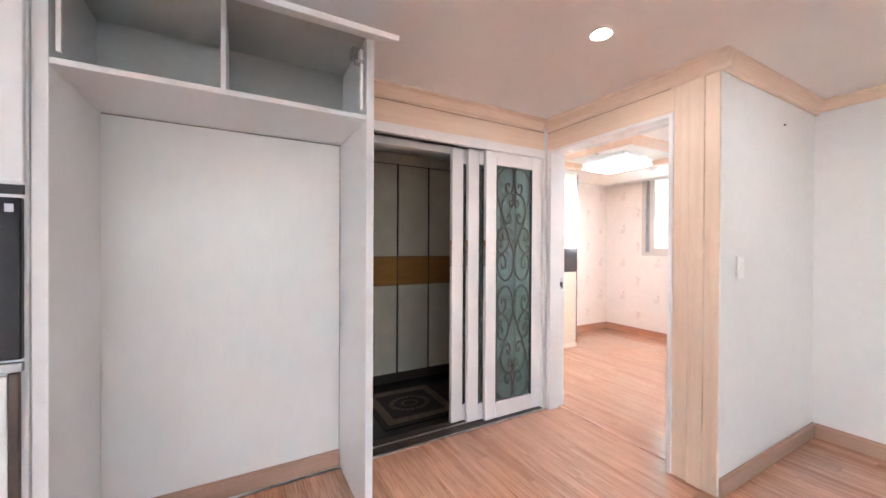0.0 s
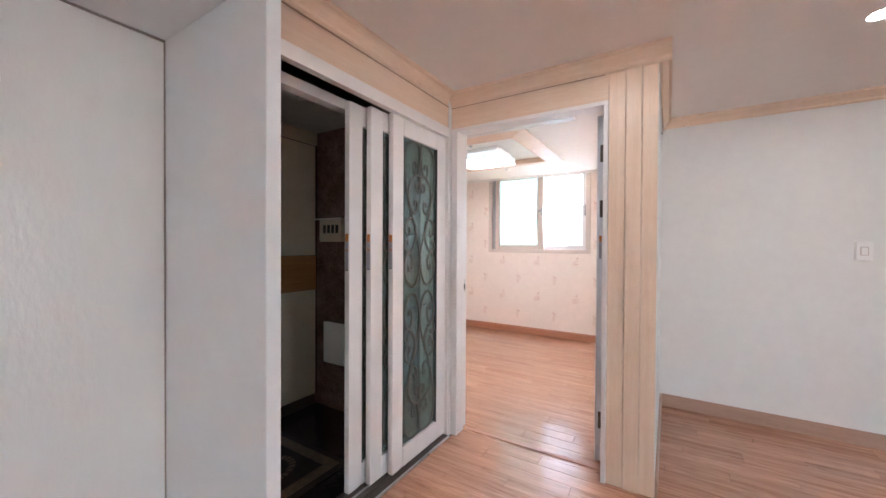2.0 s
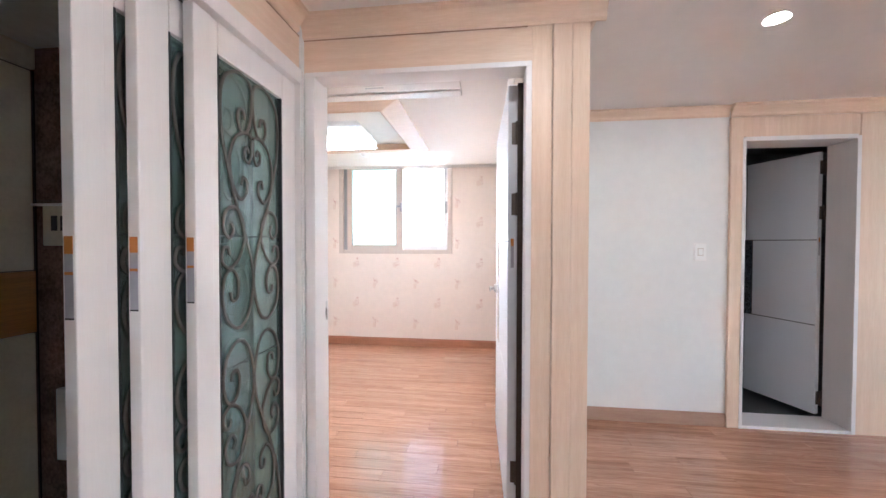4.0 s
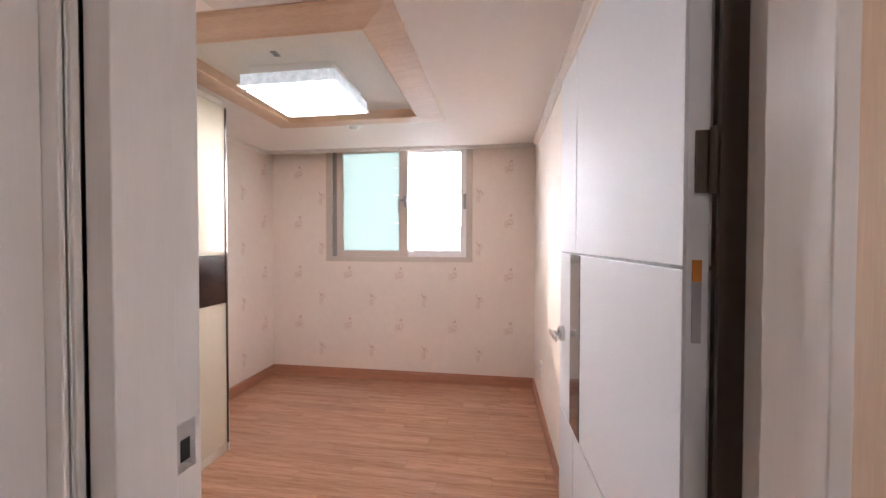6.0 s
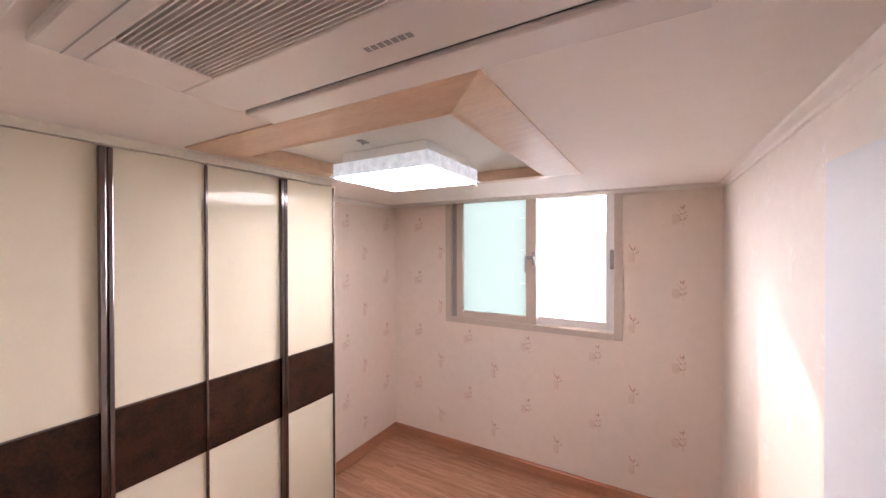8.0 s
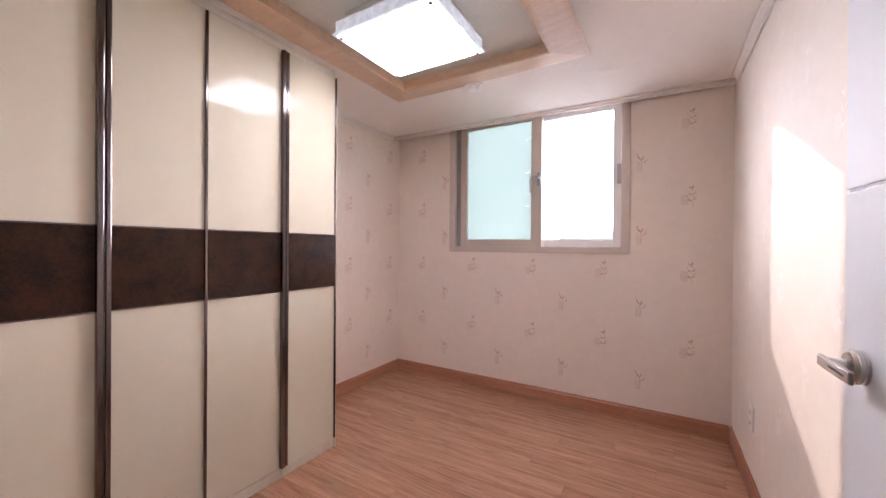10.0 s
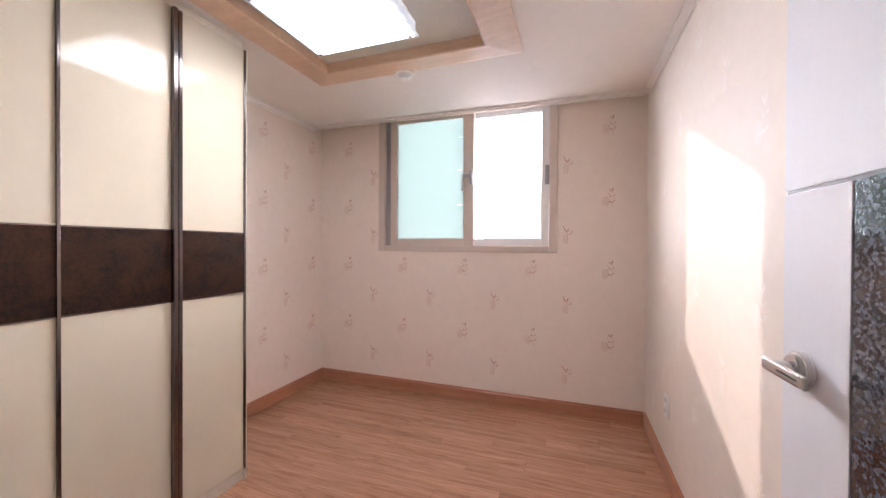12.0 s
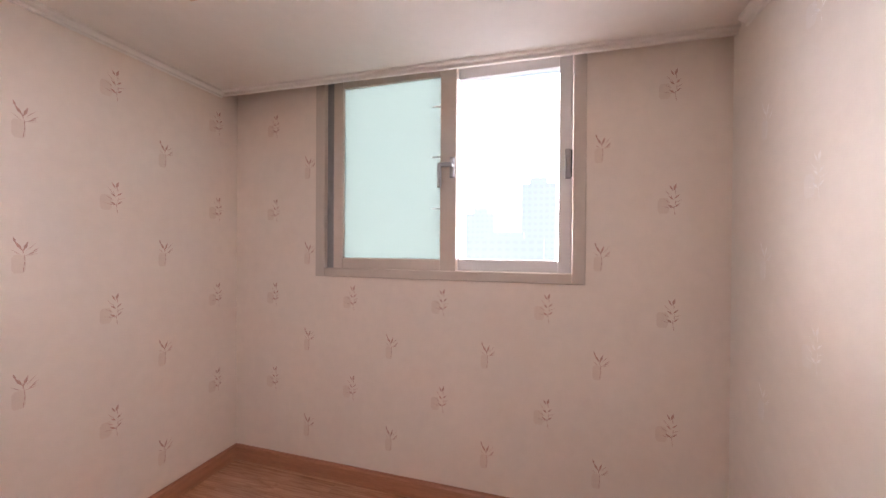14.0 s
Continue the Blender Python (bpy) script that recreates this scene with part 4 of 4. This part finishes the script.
def scrollwork(x_mid, y, z0, z1):
    """Mirrored wrought scrolls in two stacked units, the lower one turned over."""
    bm = bmesh.new()
    unit = (z1 - z0) / 2
    for k in range(2):
        for s in (-1, 1):
            def lay(points):
                tube_into(bm, [Vector((x_mid + s * p.x, y, (z0 + unit * p.z) if k == 0 else (z1 - unit * p.z))) for p in points], 0.0062, 6, 0.6)
            for line in SCROLLS:
                lay(smooth_line([(u, 0, v) for u, v in line]))
    return bm


def sliding_door(label):
    """Local frame: the leaf's left edge at x = 0, its hall face at y = 0."""
    W, H, T = 0.545, 2.0, 0.034
    d = thing("sliding_door", (0, 0, 0), label, "sliding door", "entrance sliding doors")
    gx0, gx1, gz0, gz1 = 0.096, 0.448, 0.115, 1.895
    part("stile", merge(box(0, gx0 - 0.027, 0, T, 0, H, 0.003), box(gx0 - 0.026, gx0, 0.004, T - 0.004, 0, H, 0.002)), "white_frame", d)
    part("stile", box(gx1, W, 0, T, 0, H, 0.003), "white_frame", d)
    part("rail", box(gx0, gx1, 0.001, T - 0.001, 0, gz0, 0.002), "white_frame", d)
    part("rail", box(gx0, gx1, 0.001, T - 0.001, gz1, H, 0.002), "white_frame", d)
    part("gasket", merge(box(gx0, gx0 + 0.005, 0.003, T - 0.003, gz0, gz1), box(gx1 - 0.005, gx1, 0.003, T - 0.003, gz0, gz1)), "dark", d)
    g = part("glass", box(gx0 + 0.002, gx1 - 0.002, 0.016, 0.021, gz0, gz1), "etched", d, "greenish etched glass")
    for z in (0.90, 1.335):
        part("glass_joint", box(gx0 + 0.002, gx1 - 0.002, 0.0145, 0.0165, z, z + 0.004), "dark", g)
    part("scrollwork", scrollwork((gx0 + gx1) / 2, 0.011, gz0, gz1), "iron", d, "bronze wrought scrolls on the glass", True)
    part("edge_label", box(-0.0012, 0.001, 0.006, T - 0.006, 1.29, 1.33), "sticker_orange", d, "orange label")
    part("edge_tape", box(-0.001, 0.001, 0.006, T - 0.006, 1.145, 1.29), "sticker_grey", d, "grey label")
    part("edge_stripe", box(-0.0014, 0.001, 0.006, T - 0.006, 1.243, 1.250), "sticker_orange", d, "thin orange stripe")
    part("edge_stripe", box(-0.0014, 0.001, 0.006, T - 0.006, 1.142, 1.146), "dark", d, "thin dark stripe")
    return d


first = sliding_door("white sliding door with scrolled iron over greenish glass")
first.matrix_world = pose(1.632, SY + 0.004, 0.012)
copy_thing(first, pose(1.505, SY + 0.048, 0.012))
copy_thing(first, pose(1.395, SY + 0.092, 0.012))
solid("sliding_track", merge(box(0.605, 2.176, SY - 0.03, SY + 0.14, -0.02, 0.006, 0.002), *[box(0.605, 2.176, SY + 0.018 + 0.044 * i, SY + 0.026 + 0.044 * i, 0.004, 0.011) for i in range(3)]), "track", "dark bronze floor track of the sliding doors", "door track", "structure")
solid("track_edge", merge(box(0.605, 2.176, SY - 0.042, SY - 0.03, -0.01, 0.009, 0.002), box(0.605, 2.176, SY + 0.055, SY + 0.066, 0.0, 0.012, 0.001)), "metal", "bright metal edge of the floor track", "trim", "structure")


# ---- entrance ----
def shoe_unit(x0, x1, y):
    s = thing("shoe_cabinet", ((x0 + x1) / 2, y, -0.1), "tall off-white shoe cabinet with an amber wood band", "shoe cabinet", "entrance shoe cabinets")
    part("body", box(x0 + 0.001, x1 - 0.001, y + 0.02, 3.945, -0.10, 2.24), "edge_brown", s)
    part("lower_door", box(x0 + 0.012, x1 - 0.012, y, y + 0.02, 0.0, 0.895, 0.003), "shoe_white", s)
    part("upper_door", box(x0 + 0.012, x1 - 0.012, y, y + 0.02, 1.195, 2.13, 0.003), "shoe_white", s)
    part("wood_band", box(x0 + 0.002, x1 - 0.002, y - 0.003, y + 0.02, 0.9, 1.19, 0.002), "amber", s, "amber wood band")
    part("cornice", box(x0 + 0.001, x1 - 0.001, y - 0.01, y + 0.02, 2.14, 2.24, 0.003), "shoe_white", s)
    part("pull_profile", box(x1 - 0.010, x1 - 0.003, y - 0.006, y + 0.02, 0.0, 2.13), "chrome", s, "thin metal pull profile")
    return s


for i in range(5):
    shoe_unit(0.40 + 0.356 * i, 0.40 + 0.356 * (i + 1), 3.74)
rug = thing("doormat", (1.36, 3.18, -0.1), "dark doormat with a tan oriental border and medallion", "doormat")
part("field", box(1.02, 1.72, 2.86, 3.55, -0.10, -0.090, 0.003), "mat_dark", rug)
part("border", boxes((1.06, 1.68, 2.90, 2.97, -0.091, -0.087), (1.06, 1.68, 3.44, 3.51, -0.091, -0.087), (1.06, 1.13, 2.97, 3.44, -0.091, -0.087), (1.61, 1.68, 2.97, 3.44, -0.091, -0.087)), "mat_tan", rug, "tan woven border")
ring = bmesh.new()
for k in range(24):
    a, b = 2 * math.pi * k / 24, 2 * math.pi * (k + 0.7) / 24
    ring.faces.new([ring.verts.new((1.37 + r * math.cos(t) * 1.1, 3.205 + r * math.sin(t) * 0.85, -0.0885)) for r, t in ((0.13, a), (0.17, a), (0.17, b), (0.13, b))])
    ring.faces.new([ring.verts.new((1.37 + r * math.cos(t) * 1.1, 3.205 + r * math.sin(t) * 0.85, -0.0885)) for r, t in ((0.05, a), (0.075, a), (0.075, b), (0.05, b))])
tagged(part("medallion", ring, "mat_tan", rug, "tan medallion rings"), kind="stuff")
fuse = thing("fuse_box", (2.2, 3.55, 1.40), "white electrical fuse box on the marble wall", "fuse box")
part("case", box(2.16, 2.2, 3.42, 3.68, 1.31, 1.50, 0.004), "shoe_white", fuse)
part("cover", box(2.13, 2.162, 3.40, 3.70, 1.495, 1.505, 0.002), "plastic", fuse)
for i in range(4):
    part("breaker", box(2.156, 2.161, 3.45 + 0.05 * i, 3.48 + 0.05 * i, 1.38, 1.45, 0.001), "dark", fuse)
solid("letter_box", box(2.17, 2.2, 3.40, 3.64, 0.29, 0.63, 0.004), "plastic", "plain white cover plate on the marble wall", "cover plate")
solid("sensor_light", merge(disc(1.3, 3.1, 2.235, 0.11, 0.03), disc(1.3, 3.1, 2.215, 0.09, 0.03, r2=0.1)), "plastic", "unlit round entrance ceiling lamp", "ceiling lamp")
solid("ceiling_sensor", disc(1.62, 3.2, 2.243, 0.03, 0.014), "plastic", "small round ceiling sensor", "sensor")
solid("wall_hook", disc(3.0, RECESS - 0.008, 2.06, 0.006, 0.01, "y", 10), "grey_metal", "tiny nail in the wall", "nail")


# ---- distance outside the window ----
# Emission on towers and ground imitates the bright haze before them.
haze = bpy.data.materials.new("haze emission")
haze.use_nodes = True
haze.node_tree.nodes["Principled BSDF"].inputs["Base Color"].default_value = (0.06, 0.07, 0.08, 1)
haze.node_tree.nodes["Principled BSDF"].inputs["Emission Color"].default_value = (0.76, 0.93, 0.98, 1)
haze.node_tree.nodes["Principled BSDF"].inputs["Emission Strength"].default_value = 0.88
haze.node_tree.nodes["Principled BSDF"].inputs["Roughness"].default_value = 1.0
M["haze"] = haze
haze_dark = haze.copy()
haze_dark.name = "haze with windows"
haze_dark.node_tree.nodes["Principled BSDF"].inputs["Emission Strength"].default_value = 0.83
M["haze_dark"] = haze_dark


def far_tower(x, y, w, d, base, h, storeys, bays):
    t = thing("apartment_building", (x, y, base), "far apartment tower, haze put into its glow", "building", "far apartment towers")
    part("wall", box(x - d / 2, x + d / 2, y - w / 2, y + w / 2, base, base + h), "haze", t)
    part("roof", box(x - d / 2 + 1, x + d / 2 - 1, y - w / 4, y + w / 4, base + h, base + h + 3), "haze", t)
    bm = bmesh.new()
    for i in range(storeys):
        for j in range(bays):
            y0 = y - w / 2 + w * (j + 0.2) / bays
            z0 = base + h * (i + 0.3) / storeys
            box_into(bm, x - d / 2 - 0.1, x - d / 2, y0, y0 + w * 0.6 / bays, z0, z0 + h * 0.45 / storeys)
    tagged(part("window_grid", bm, "haze_dark", t, "rows of windows, haze put into their dimmer glow"), kind="stuff")


glow = haze.copy()
glow.name = "bright sky haze"
glow.node_tree.nodes["Principled BSDF"].inputs["Emission Color"].default_value = (0.93, 0.97, 1.0, 1)
glow.node_tree.nodes["Principled BSDF"].inputs["Emission Strength"].default_value = 42.0
M["glow"] = glow
solid("backdrop", box(420, 421, -700, 900, -40, 192), "glow", "bright white hazy sky beyond the towers", "sky", "structure")
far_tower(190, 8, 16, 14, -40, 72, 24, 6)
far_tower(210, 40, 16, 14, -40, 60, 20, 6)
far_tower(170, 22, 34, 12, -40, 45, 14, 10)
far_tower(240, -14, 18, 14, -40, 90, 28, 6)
solid("ground", box(30, 900, -500, 500, -41, -40), "haze", "ground far below the window, haze put into its glow", "ground", "structure")


# ---- floor planks ----
PW, PL = 0.096, 0.84


def lay_planks(parent, x0, x1, y0, y1, near):
    """Rows along y with staggered ends. Planks in the near stretch are objects; the rest is one joined part."""
    meshes, rest, shared = {}, bmesh.new(), 0
    rows = int(math.ceil((x1 - x0) / PW - 1e-6))
    for i in range(rows):
        a, b = x0 + i * PW, min(x0 + (i + 1) * PW, x1)
        y = y0 - PL * ((i * 0.37) % 1)
        while y < y1:
            c, d = max(y, y0), min(y + PL, y1)
            y += PL
            if d - c < 0.02 or b - a < 0.01:
                continue
            if near(0.5 * (a + b), 0.5 * (c + d)):
                key = (round(b - a, 3), round(d - c, 3))
                if key not in meshes:
                    bm = bmesh.new()
                    w, l, g, e = key[0] / 2, key[1] / 2, 0.0004, 0.0012
                    low = [bm.verts.new(p) for p in ((-w + g, -l + g, -0.011), (w - g, -l + g, -0.011), (w - g, l - g, -0.011), (-w + g, l - g, -0.011))]
                    mid = [bm.verts.new((v.co.x, v.co.y, -e)) for v in low]
                    top = [bm.verts.new((v.co.x - math.copysign(e * 0.5, v.co.x), v.co.y - math.copysign(e * 0.5, v.co.y), 0)) for v in low]
                    for r, s in ((low, mid), (mid, top)):
                        for k in range(4):
                            bm.faces.new((r[k], r[(k + 1) % 4], s[(k + 1) % 4], s[k]))
                    bm.faces.new(top)
                    me = bpy.data.meshes.new("plank")
                    bm.to_mesh(me)
                    bm.free()
                    me.materials.append(M["floor"])
                    meshes[key] = me
                ob = new("plank", meshes[key])
                ob.location = ((a + b) / 2, (c + d) / 2, 0)
                ob.parent = parent
            else:
                box_into(rest, a + 0.0004, b - 0.0004, c + 0.0004, d - 0.0004, -0.011, 0)
    if len(rest.verts):
        tagged(part("plank_rest", rest, "floor", parent, "further laminate planks"), kind="stuff")
    else:
        rest.free()


lay_planks(hall_floor, -3.0, DX0 + 0.09, -4.1, SY - 0.043, lambda x, y: x > 0.2 and y > 0.2)
lay_planks(hall_floor_b, DX0 + 0.093, HX, -4.1, RECESS - 0.004, lambda x, y: y > -1.6)
lay_planks(room_floor, 2.345, RX, RY0, RY1, lambda x, y: True)
solid("floor_doorway", box(DX0 + 0.093, 2.315, OY0 - 0.0, OY1, -0.011, 0.0), "floor", "oak laminate inside the doorway", "floor", "structure")
